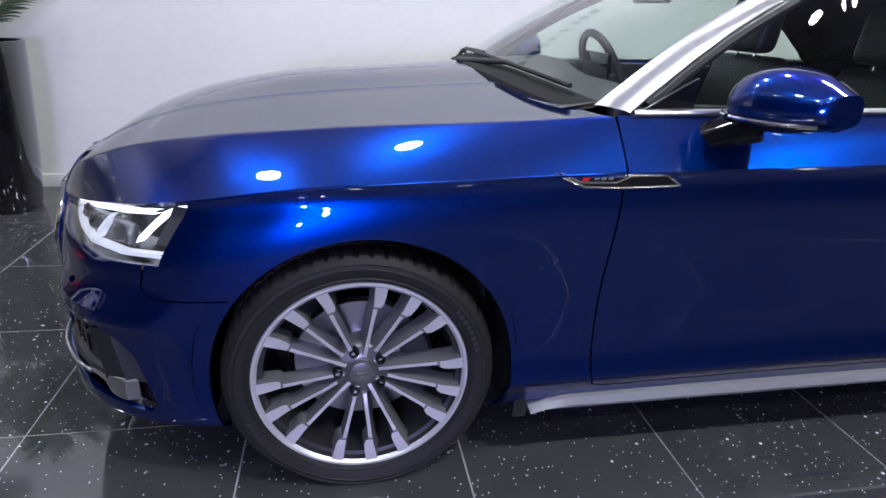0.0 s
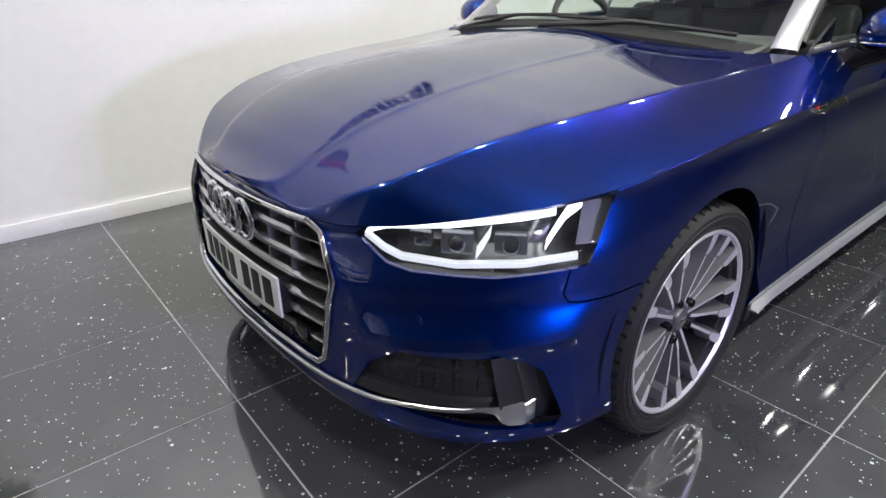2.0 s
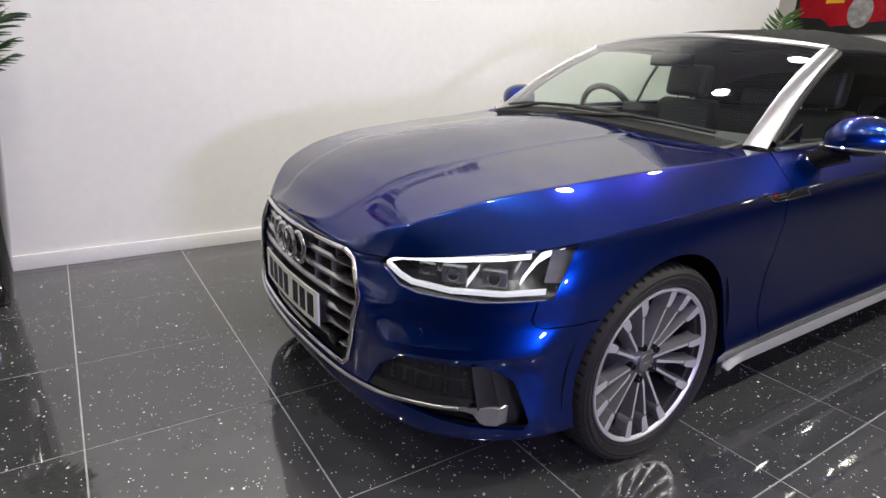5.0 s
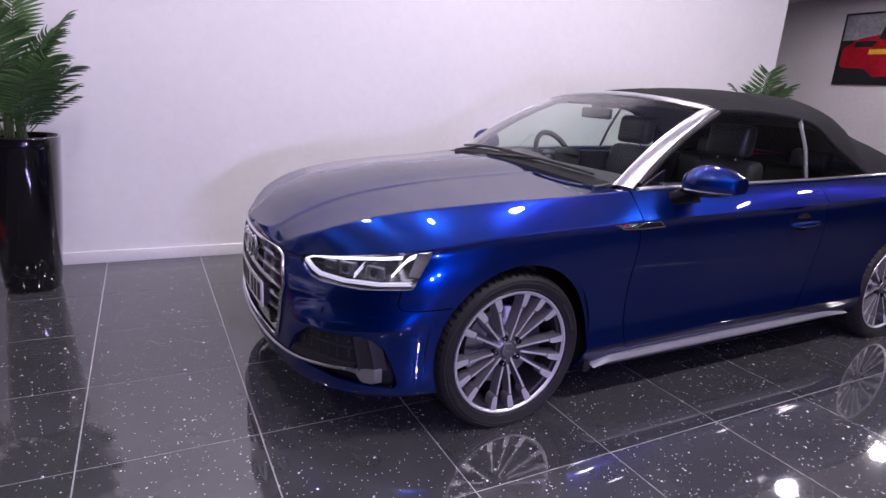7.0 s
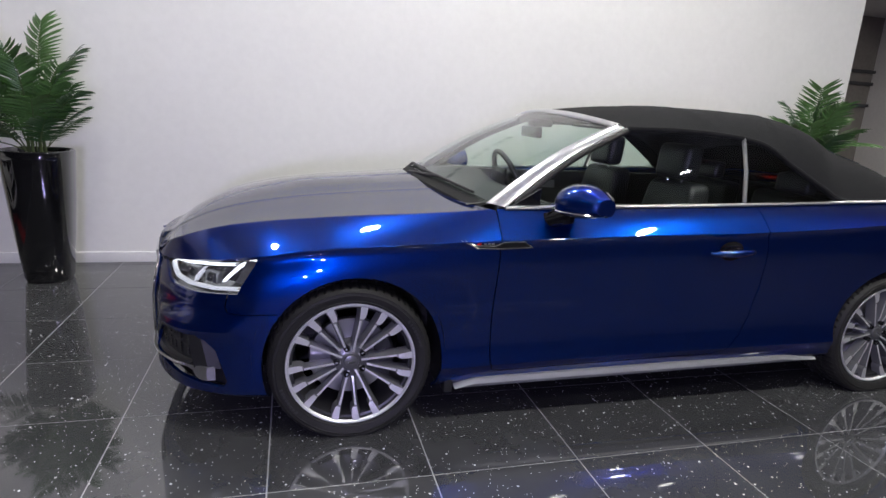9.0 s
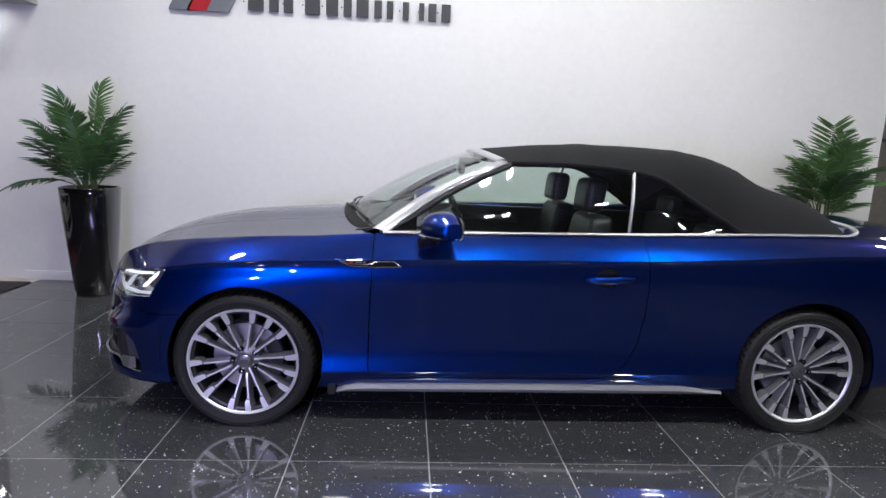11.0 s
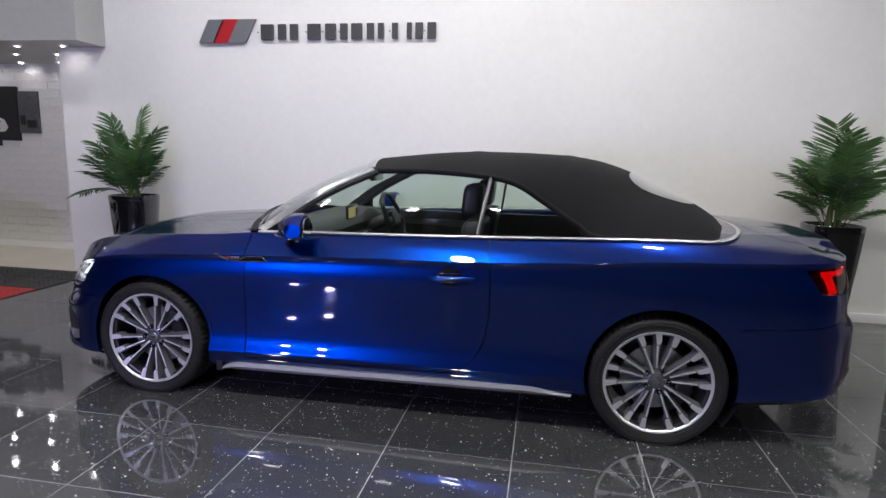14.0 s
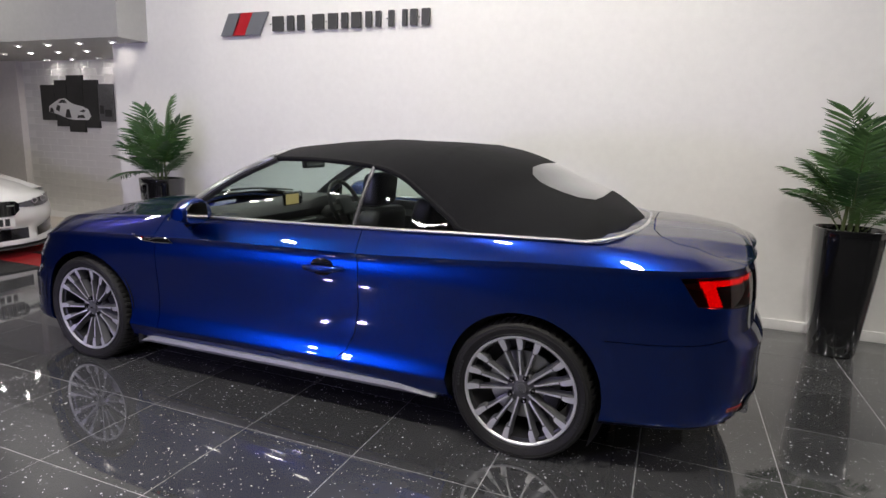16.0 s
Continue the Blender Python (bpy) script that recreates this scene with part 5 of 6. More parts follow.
M_REDLENS2 = mat("red_reflector", (0.22, 0.006, 0.008), 0.12, 0, 0.8)
tails = [o for o in car.children if o.name.startswith("tail_light")]
for side, lens in zip((-1, 1), tails):
    def tail_at(x, z, deep):
        u = min((abs(side_point(12.5 + q / 60, 0.93).x - x), 12.5 + q / 60) for q in range(0, 330))[1]
        e = curve(PLAN, u)
        p = side_point(u, min(1, (z - e[5]) / (e[2] - e[5])))
        return Vector((p.x - deep * 0.6, (p.y + deep * 0.8) * (1 if side < 0 else -1), z))
    rows = [[tail_at(3.40 + 0.32 * k / 20, z, 0.028) for z in (0.77, 0.81, 0.86, 0.915)] for k in range(21)]
    part("lamp_housing", grid(rows), M_DARK, lens, "black lamp housing")
    rows = [[tail_at(3.475 + 0.215 * k / 20, z, 0.012) for z in (0.872 + 0.012 * k / 20, 0.885 + 0.011 * k / 20, 0.897 + 0.006 * k / 20)] for k in range(21)]
    part("lamp_strip", grid(rows), M_TAILLIT, lens, "lit red upper strip")
    rows = [[tail_at(3.478 + 0.052 * k / 6 + (0.885 - z) * 0.18, z, 0.012) for z in (0.795, 0.82, 0.85, 0.888)] for k in range(7)]
    part("lamp_strip", grid(rows), M_TAILLIT, lens, "lit red upright block")
# boot edge, bumper insert and rear plate area
rows = []
for k in range(31):
    y = -0.60 + 1.2 * k / 30
    x = 3.735 - 0.16 * (abs(y) / 0.60) ** 2.4
    zz = 0.992 - 0.026 * (abs(y) / 0.6) ** 2
    rows.append([Vector((x - 0.10, y, zz + 0.016)), Vector((x - 0.04, y, zz + 0.014)), Vector((x, y, zz + 0.008)), Vector((x + 0.006, y, zz)), Vector((x - 0.004, y, zz - 0.014))])
part("boot_lip", grid(rows), M_PAINT, car, "blue boot lid lip", angle=60)
rows = []
for k in range(31):
    u = 15.3 + 2.7 * k / 30
    a, b, c = side_point(u, 0.02), side_point(u, 0.10), side_point(u, 0.19)
    out = Vector((0.006, 0, 0))
    rows.append([a + out, b + out + Vector((0.004, 0, 0)), c + out])
for mirror in (False, True):
    rr = [[Vector((p.x, -p.y if mirror else p.y, p.z)) for p in row] for row in rows]
    part("rear_diffuser", grid(rr), M_BLACK, car, "black lower rear bumper insert")
    part("exhaust_trim", box(3.66, 3.735, *sorted(((-1 if not mirror else 1) * 0.42, (-1 if not mirror else 1) * 0.58)), 0.27, 0.33, 0.012), M_CHROME, car, "bright exhaust trim")
for side in (-1, 1):
    rows = []
    for k in range(9):
        u = 14.75 + 0.5 * k / 8
        d = side_point(u + 0.05, 0.14) - side_point(u - 0.05, 0.14)
        out = Vector((-d.y, d.x, 0)).normalized() * -0.003
        out = -out if out.y > 0 else out
        rows.append([Vector((q.x, q.y * -side, q.z)) for q in (side_point(u, 0.115), side_point(u, 0.118) + out, side_point(u, 0.142) + out, side_point(u, 0.145))])
    part("rear_reflector", grid(rows, flip=side > 0), M_REDLENS2, car, "narrow dark red bumper reflector")
    part("mud_flap", box(0.395, 0.435, *sorted((side * 0.72, side * 0.885)), 0.155, 0.40, 0.012), M_BLACK, car, "black splash guard behind the wheel")

# ---------------------------------------------------------------- interior


def soft_box(x0, x1, y0, y1, z0, z1, r, lean=0.0):
    bm = box(x0, x1, y0, y1, z0, z1, r, 4)
    for v in bm.verts:
        v.co.x += lean * (v.co.z - z0)
    return bm


part("cabin_floor", box(0.55, 2.85, -0.74, 0.74, 0.24, 0.32), M_DARK, car, "dark carpet of the cabin", smooth=False)
part("bulkhead", box(0.44, 0.56, -0.73, 0.73, 0.30, 0.93), M_DARK, car, "dark bulkhead", smooth=False)
part("bulkhead", box(2.72, 2.85, -0.73, 0.73, 0.30, 0.99), M_DARK, car, "dark rear bulkhead", smooth=False)
M_INLAY = mat("brushed_inlay", (0.42, 0.43, 0.44), 0.3, 1.0)
for side in (-1, 1):
    part("door_card", box(0.62, 2.72, *sorted((side * 0.695, side * 0.745)), 0.32, 0.962, 0.015), M_DASH, car, "dark inner door lining")
    rows = [[Vector((0.95 + 0.62 * k / 12, side * 0.690, 0.86 - 0.02 * k / 12 + h * (0.018 + 0.035 * math.sin(math.pi * k / 24)))) for h in (0, 1)] for k in range(13)]
    part("door_inlay", grid(rows), M_INLAY, car, "silver inlay along the door lining")
rows = []
for i in range(21):
    y = -0.70 + 1.4 * i / 20
    hump = 0.035 * math.exp(-((y - 0.37) / 0.16) ** 2)
    rows.append([Vector((0.50, y, 0.945 + hump * 0.3)), Vector((0.66, y, 0.972 + hump * 0.6)), Vector((0.82, y, 0.972 + hump)), Vector((0.90, y, 0.955 + hump)), Vector((0.925, y, 0.915)), Vector((0.90, y, 0.86)), Vector((0.94, y, 0.83)), Vector((0.93, y, 0.72)), Vector((0.80, y, 0.60))])
part("dashboard", grid(rows), M_DASH, car, "dark soft-touch dashboard", angle=50)
part("dash_trim", tube([(0.937, -0.68, 0.842), (0.942, -0.2, 0.845), (0.942, 0.2, 0.845)], 0.006, 6), M_SILVER, car, "silver dashboard trim line")
scr = part("dash_screen", box(0.885, 0.90, -0.105, 0.105, 0.945, 1.045, 0.006), M_GLOSS, car, "upright dashboard screen")
part("screen_picture", box(0.9005, 0.9025, -0.085, 0.055, 0.96, 1.03), mat("screen_glow", (0.2, 0.16, 0.06), 0.3, emit=(0.8, 0.62, 0.25), strength=0.35), scr, "dim amber map picture", smooth=False)
sw = [(0, 0.182 * math.cos(a), 0.182 * math.sin(a)) for a in [2 * math.pi * q / 48 for q in range(49)]]
bm = tube(sw, 0.0165, 10, caps=False, up=Vector((1, 0, 0)))
tilt = pose(1.09, 0.37, 0.935, 0, -24, 0)
bmesh.ops.transform(bm, matrix=tilt, verts=bm.verts)
wheel_s = part("steering_wheel", bm, M_LEATHER, car, "black leather steering wheel on the right side")
bm = soft_box(-0.03, 0.02, -0.085, 0.085, -0.075, 0.055, 0.02)
for y0, y1 in ((-0.17, -0.07), (0.07, 0.17)):
    box(-0.01, 0.01, y0, y1, -0.03, 0.01, 0.004, bm=bm)
box(-0.01, 0.01, -0.02, 0.02, -0.17, -0.06, 0.004, bm=bm)
bmesh.ops.transform(bm, matrix=tilt, verts=bm.verts)
part("wheel_boss", bm, M_DASH, wheel_s, "steering wheel centre with spokes")
part("steering_column", tube([(0.86, 0.37, 0.84), (1.07, 0.37, 0.93)], 0.045, 12), M_DASH, wheel_s, "steering column")
part("centre_console", soft_box(0.88, 2.2, -0.13, 0.13, 0.32, 0.66, 0.04), M_DASH, car, "dark centre console")
for y in (-0.37, 0.37):
    seat = part("front_seat", soft_box(1.22, 1.76, y - 0.25, y + 0.25, 0.42, 0.60, 0.06), M_LEATHER, car, "black leather front seat", angle=60)
    bm = soft_box(1.66, 1.79, y - 0.245, y + 0.245, 0.52, 1.04, 0.055, 0.14)
    for v in bm.verts:
        v.co.y = y + (v.co.y - y) * (1 - 0.25 * smoothstep(0.8, 1.04, v.co.z))
        v.co.x -= 0.03 * smoothstep(0.15, 0.25, abs(v.co.y - y)) * (1 if v.co.x < 1.75 else 0)
    part("backrest", bm, M_LEATHER, seat, "black leather backrest", angle=60)
    part("headrest", soft_box(1.705, 1.815, y - 0.13, y + 0.13, 1.05, 1.235, 0.045, 0.10), M_LEATHER, seat, "black leather headrest", angle=60)
    for d in (-0.06, 0.06):
        part("headrest_post", tube([(1.755, y + d, 0.99), (1.765, y + d, 1.07)], 0.006, 6), M_CHROME, seat)
    rear = part("rear_seat", soft_box(2.10, 2.52, y - 0.27, y + 0.27, 0.40, 0.58, 0.06), M_LEATHER, car, "black leather rear seat", angle=60)
    part("backrest", soft_box(2.46, 2.58, y - 0.27, y + 0.27, 0.50, 0.98, 0.05, 0.12), M_LEATHER, rear, "black leather rear backrest", angle=60)
    part("headrest", soft_box(2.52, 2.61, y - 0.12, y + 0.12, 0.985, 1.10, 0.035, 0.1), M_LEATHER, rear, "black leather rear headrest", angle=60)
rv = part("rear_view_mirror", soft_box(1.05, 1.085, -0.115, 0.115, 1.215, 1.275, 0.014), M_GLOSS, car, "dark rear-view mirror behind the windscreen")
part("mirror_stem", tube([(1.07, 0, 1.27), (1.09, 0, 1.30)], 0.014, 8), M_BLACK, rv, "mirror stem")
part("sensor_box", soft_box(1.06, 1.17, -0.05, 0.05, 1.275, 1.315, 0.012), M_BLACK, rv, "black sensor housing")
for side in (-1, 1):
    part("sun_visor", box(1.25, 1.40, *sorted((side * 0.12, side * 0.50)), 1.288, 1.302, 0.005), M_DASH, car, "folded dark sun visor")
part("roof_lining", grid([[roof_point(v * 5.0 / 20, s, -0.03) for s in [-0.95 + 0.19 * k for k in range(11)]] for v in range(21)]), M_DASH, car, "dark roof lining")

# ---------------------------------------------------------------- sign on the wall
M_SIGN = mat("dark_sign", (0.05, 0.05, 0.052), 0.4)
M_SIGNGREY = mat("grey_sign", (0.20, 0.21, 0.23), 0.35, 0.3)
M_SIGNRED = mat("red_sign", (0.42, 0.012, 0.02), 0.35)
sign = thing("wall_sign", "raised dark blocks and a slanted grey and red emblem on white", "sign", (0, WALL_Y, 0))
for x0, w, m, n in ((-1.37, 0.172, M_SIGNGREY, "emblem_slant"), (-1.215, 0.167, M_SIGNRED, "emblem_slant"), (-1.05, 0.192, M_SIGNGREY, "emblem_slant")):
    part(n, prism([(x0, 2.448), (x0 + w, 2.448), (x0 + w + 0.116, 2.672), (x0 + 0.116, 2.672)], "Y", -0.035, -0.012), m, sign, smooth=False)
# one upright block for each sign letter: gap before it, width
x = -0.70
for gap, w in ((0, 0.15), (0.02, 0.10), (0.018, 0.10), (0.07, 0.15), (0.022, 0.125), (0.018, 0.09), (0.016, 0.125), (0.022, 0.085), (0.018, 0.075), (0.055, 0.075), (0.06, 0.065), (0.012, 0.09), (0.02, 0.10)):
    x += gap * 1.10
    part("letter_block", box(x + 0.008, x + w - 0.012, -0.034, -0.010, 2.475, 2.62), M_SIGN, sign, smooth=False)
    x += w * 1.06
for k in range(14):
    part("sign_stud", box(-1.25 + k * 0.17, -1.24 + k * 0.17, -0.012, 0.0, 2.545, 2.555), M_SIGN, sign, smooth=False)

# ---------------------------------------------------------------- potted palms
M_LEAF = mat("palm_leaf", (0.026, 0.080, 0.020), 0.38, noise_scale=7, noise_amount=0.35)
M_LEAF2 = mat("palm_leaf_light", (0.075, 0.160, 0.045), 0.38, noise_scale=7, noise_amount=0.3)
M_STEM = mat("palm_stem", (0.07, 0.10, 0.03), 0.55, noise_scale=20, noise_amount=0.2)


def frond_mesh(length, droop, seed, pairs=18):
    """A feathered palm frond: a curved rib along +x with narrow folded leaflets on both sides."""
    rnd = random.Random(seed)
    bm = bmesh.new()
    rib = []
    for k in range(13):
        s = k / 12
        rib.append(Vector((length * (s - 0.12 * droop * s * s), 0, length * (0.10 * s - droop * s**2.2))))
    tube(rib, [0.006 * (1 - 0.8 * k / 12) + 0.001 for k in range(13)], 6, bm)
    for f in bm.faces:
        f.material_index = 1

    def on_rib(s):
        i = min(11, int(s * 12))
        return rib[i].lerp(rib[i + 1], s * 12 - i), (rib[i + 1] - rib[i]).normalized()

    for k in range(pairs):
        s = 0.30 + 0.69 * k / (pairs - 1)
        p, d = on_rib(min(0.999, s))
        size = length * (0.24 + 0.17 * math.sin(math.pi * (0.12 + 0.80 * (s - 0.30) / 0.69))) * rnd.uniform(0.88, 1.08)
        for side in (-1, 1):
            out = Vector((0, side, 0))
            ang = math.radians(rnd.uniform(62, 76) - 36 * (s - 0.30))
            way = (d * math.sin(math.pi / 2 - ang) + out * math.sin(ang) * 1.15 + Vector((0, 0, 0.22 + rnd.uniform(-0.06, 0.06)))).normalized()
            flat = way.cross(Vector((0, 0, 1))).normalized()
            vs_l, vs_m, vs_r = [], [], []
            w = 0.0118 * rnd.uniform(0.9, 1.15)
            for q in range(6):
                f = q / 5
                c = p + way * (size * f) + Vector((0, 0, -size * 0.38 * f * f))
                ww = w * math.sin(math.pi * (0.12 + 0.86 * f)) ** 0.8 + 0.0004
                vs_l.append(bm.verts.new(c + flat * ww + Vector((0, 0, 0.35 * ww))))
                vs_m.append(bm.verts.new(c))
                vs_r.append(bm.verts.new(c - flat * ww + Vector((0, 0, 0.35 * ww))))
            for q in range(5):
                bm.faces.new((vs_l[q], vs_l[q + 1], vs_m[q + 1], vs_m[q]))
                bm.faces.new((vs_m[q], vs_m[q + 1], vs_r[q + 1], vs_r[q]))
    me = bpy.data.meshes.new("frond")
    bm.to_mesh(me)
    bm.free()
    return me


FRONDS = []
for k, (length, droop) in enumerate(((0.62, 0.22), (0.72, 0.32), (0.55, 0.15), (0.66, 0.45))):
    for m in (M_LEAF, M_LEAF2):
        me = frond_mesh(length, droop, 11 + k)
        me.materials.append(m)
        me.materials.append(M_STEM)
        FRONDS.append(me)


def palm(place, fronds, label):
    """fronds: frond kind, compass angle, rise angle, height of its foot, scale."""
    ob = thing("palm_plant", label, "plant", place, group="potted palms")
    for k in range(6):
        a = 2 * math.pi * k / 6 + 0.4
        part("stem", tube([(0.05 * math.cos(a), 0.05 * math.sin(a), 0), (0.035 * math.cos(a), 0.035 * math.sin(a), 0.22), (0.03 * math.cos(a + 0.5), 0.03 * math.sin(a + 0.5), 0.45)], [0.011, 0.009, 0.005], 7), M_STEM, ob)
    for kind, az, rise, h, sc in fronds:
        f = new("frond", FRONDS[kind])
        f.parent = ob
        a = math.radians(az)
        f.matrix_basis = pose(0.07 * math.cos(a), 0.07 * math.sin(a), h, 0, -rise, az) @ Matrix.Scale(sc, 4)
    return ob


def pot(place, label):
    """Tall glossy tapered planter with rounded square plan."""
    ob = thing("planter", label, "planter", place, group="tall black planters")
    rows = []
    prof = [(0.0, 0.115), (0.006, 0.135), (0.03, 0.145), (0.3, 0.172), (0.6, 0.196), (0.85, 0.212), (0.905, 0.215), (0.915, 0.211), (0.915, 0.203), (0.905, 0.198), (0.86, 0.196)]
    for z, r in prof:
        row = []
        for k in range(65):
            a = 2 * math.pi * k / 64
            c, s = math.cos(a), math.sin(a)
            w = (abs(c) ** 2.6 + abs(s) ** 2.6) ** (-1 / 2.6)
            row.append(Vector((r * w * c, r * w * s, z)))
        rows.append(row)
    bm = grid(rows)
    bmesh.ops.remove_doubles(bm, verts=bm.verts, dist=0.0002)
    part("body", bm, M_POT, ob, angle=50)
    bm = bmesh.new()
    bmesh.ops.create_circle(bm, cap_ends=True, segments=32, radius=0.20)
    bmesh.ops.translate(bm, verts=bm.verts, vec=(0, 0, 0.868))
    part("soil", bm, M_SOIL, ob, "dark soil")
    return ob




def crown(seed, count, low, high, reach):
    """Fronds that fan out all round, steeper and longer towards the middle."""
    rnd = random.Random(seed)
    out = []
    for k in range(count):
        s = k / (count - 1)
        out.append((rnd.randrange(8), (k * 137.5 + rnd.uniform(-18, 18)) % 360, low + (high - low) * s + rnd.uniform(-6, 6), 0.0 + 0.24 * s**1.4, reach * rnd.uniform(0.82, 1.06) * (0.86 + 0.16 * s)))
    return out


LEFT = [
    (4, 178, 74, 0.36, 0.86), (5, 60, 85, 0.44, 0.82), (0, 182, 58, 0.16, 0.80), (0, 200, 52, 0.05, 0.74), (6, 186, 20, 0.04, 0.74), (4, 5, 66, 0.26, 0.88),
    (0, 335, 56, 0.12, 0.66), (4, 350, 44, 0.06, 0.56), (0, 12, 54, 0.08, 0.54), (5, 20, 70, 0.26, 0.70), (3, 262, 80, 0.24, 0.66), (1, 275, 72, 0.18, 0.78),
    (1, 250, 64, 0.08, 0.74), (3, 290, 58, 0.04, 0.68), (1, 312, 62, 0.12, 0.70), (0, 230, 58, 0.06, 0.72), (0, 90, 64, 0.10, 0.68), (2, 130, 66, 0.12, 0.62),
    (4, 45, 64, 0.12, 0.72), (1, 330, 70, 0.24, 0.66), (5, 215, 70, 0.22, 0.76), (0, 300, 48, 0.02, 0.60), (2, 242, 50, 0.02, 0.58), (0, 170, 40, 0.04, 0.62)]
RIGHT = crown(9, 17, 52, 86, 0.72) + [(3, 230, 86, 0.36, 0.7), (1, 300, 80, 0.3, 0.68), (5, 186, 34, 0.22, 0.76), (7, 340, 38, 0.22, 0.72), (5, 260, 64, 0.3, 0.77), (4, 270, 84, 0.42, 0.65), (1, 356, 56, 0.3, 0.59), (5, 196, 50, 0.2, 0.72), (7, 204, 50, 0.1, 0.59), (0, 120, 66, 0.38, 0.59)]
pot((-1.90, 1.46, 0), "tall tapered gloss black planter by the wall")
pot((4.50, 1.45, 0), "tall tapered gloss black planter near the wall end")
palm((-1.90, 1.46, 0.868), LEFT, "bushy green palm with feathered fronds in a planter")
palm((4.50, 1.45, 0.868), RIGHT, "bushy green palm with arching fronds in a planter")

# ---------------------------------------------------------------- pictures
M_PRINT = [mat("print_dark", (0.02, 0.02, 0.021), 0.3, noise_scale=3, noise_amount=0.4), mat("print_mid", (0.10, 0.10, 0.105), 0.3, noise_scale=3, noise_amount=0.3), mat("print_white", (0.62, 0.62, 0.62), 0.3)]
art = thing("wall_art", "black and white stepped canvas picture of a sports car on brick", "picture", (0, 3.0, 0))
AX0, AX1 = -5.98, -4.42
for x0, x1, z0, z1, m in ((0.0, 0.20, 1.53, 2.06, 0), (0.205, 0.375, 1.44, 2.13, 0), (0.38, 0.60, 1.36, 2.20, 0), (0.605, 0.80, 1.43, 2.13, 0), (0.805, 1.0, 1.53, 2.07, 1)):
    part("panel", box(AX0 + x0 * (AX1 - AX0), AX0 + x1 * (AX1 - AX0), -0.035, -0.003, z0, z1, 0.004), M_PRINT[m], art, smooth=False)
shape = [(-5.82, 1.66), (-5.80, 1.74), (-5.70, 1.79), (-5.56, 1.85), (-5.44, 1.86), (-5.28, 1.78), (-5.06, 1.74), (-4.95, 1.70), (-4.90, 1.60), (-4.96, 1.545), (-5.25, 1.54), (-5.42, 1.56), (-5.62, 1.62)]
part("printed_car", prism(shape, "Y", -0.0375, -0.0355), M_PRINT[2], art, "white printed car shape", smooth=False)
for pts in ([(-5.46, 1.57), (-5.42, 1.69), (-5.36, 1.70), (-5.32, 1.57)], [(-5.80, 1.66), (-5.77, 1.72), (-5.72, 1.71), (-5.70, 1.64)], [(-5.60, 1.79), (-5.52, 1.84), (-5.45, 1.84), (-5.40, 1.79)],
            [(-5.20, 1.57), (-5.18, 1.61), (-5.06, 1.62), (-5.02, 1.57)], [(-5.66, 1.69), (-5.62, 1.76), (-5.55, 1.75), (-5.58, 1.66)], [(-5.14, 1.67), (-5.05, 1.70), (-5.00, 1.68), (-5.06, 1.655)]):
    part("printed_shade", prism(pts, "Y", -0.0390, -0.0376), M_PRINT[0], art, smooth=False)
for x0, x1, z0, z1 in ((-4.86, -4.72, 1.66, 1.72), (-4.70, -4.62, 1.64, 1.76), (-4.60, -4.46, 1.60, 1.70)):
    part("printed_shade", box(x0, x1, -0.0375, -0.0355, z0, z1), M_PRINT[0], art, smooth=False)

M_PRED = mat("print_red", (0.34, 0.010, 0.018), 0.25, noise_scale=2, noise_amount=0.3)
M_PYEL = mat("print_yellow", (0.75, 0.42, 0.02), 0.35)
big = thing("wall_picture", "large picture of a red sports car on the far grey wall", "picture", (14.0, 0, 0))
big.matrix_world = Matrix.Translation((14.0, 0.20, 0.16)) @ Matrix.Diagonal((1, 0.94, 0.94, 1))
part("backing", box(-0.05, -0.004, 2.6, 6.45, 2.08, 3.80), M_PRINT[0], big, "dark picture panel", smooth=False)
part("printed_scene", box(-0.054, -0.0505, 4.9, 6.40, 3.15, 3.75), mat("print_grey", (0.28, 0.28, 0.30), 0.3, noise_scale=2, noise_amount=0.4), big, "grey printed background", smooth=False)
part("printed_car", prism([(6.35, 2.55), (6.35, 2.95), (6.0, 3.18), (5.4, 3.28), (5.0, 3.62), (4.2, 3.75), (2.62, 3.70), (2.62, 2.6), (4.5, 2.35), (5.9, 2.22)], "X", -0.058, -0.0545), M_PRED, big, "red printed car", smooth=False)
part("printed_plate", box(-0.0605, -0.0585, 5.30, 5.72, 2.80, 2.92), M_PYEL, big, "yellow printed plate", smooth=False)
bm = lathe([(0.0, -0.062), (0.27, -0.062), (0.27, -0.0585)], 32, "X")
bmesh.ops.translate(bm, verts=bm.verts, vec=(0, 4.90, 2.55))
for v in bm.verts:
    v.co.z = 2.58 + (v.co.z - 2.55) * 1.35
part("printed_wheel", bm, mat("print_wheel", (0.30, 0.30, 0.31), 0.3, noise_scale=9, noise_amount=0.6), big, "grey printed wheel")
part("printed_bumper", prism([(6.38, 2.12), (6.38, 2.50), (5.75, 2.46), (5.35, 2.14)], "X", -0.0605, -0.0585), M_PRINT[0], big, "black printed bumper", smooth=False)
part("printed_wing", prism([(5.55, 3.16), (5.42, 3.70), (5.30, 3.74), (5.10, 3.40), (5.38, 3.14)], "X", -0.0605, -0.0585), M_PRINT[0], big, "black printed wing", smooth=False)
part("printed_lamp", prism([(6.1, 2.98), (5.65, 2.98), (5.55, 3.12), (6.05, 3.12)], "X", -0.0605, -0.0585), M_PRINT[0], big, smooth=False)

# ---------------------------------------------------------------- lamps overhead
LAMP_R = 0.115


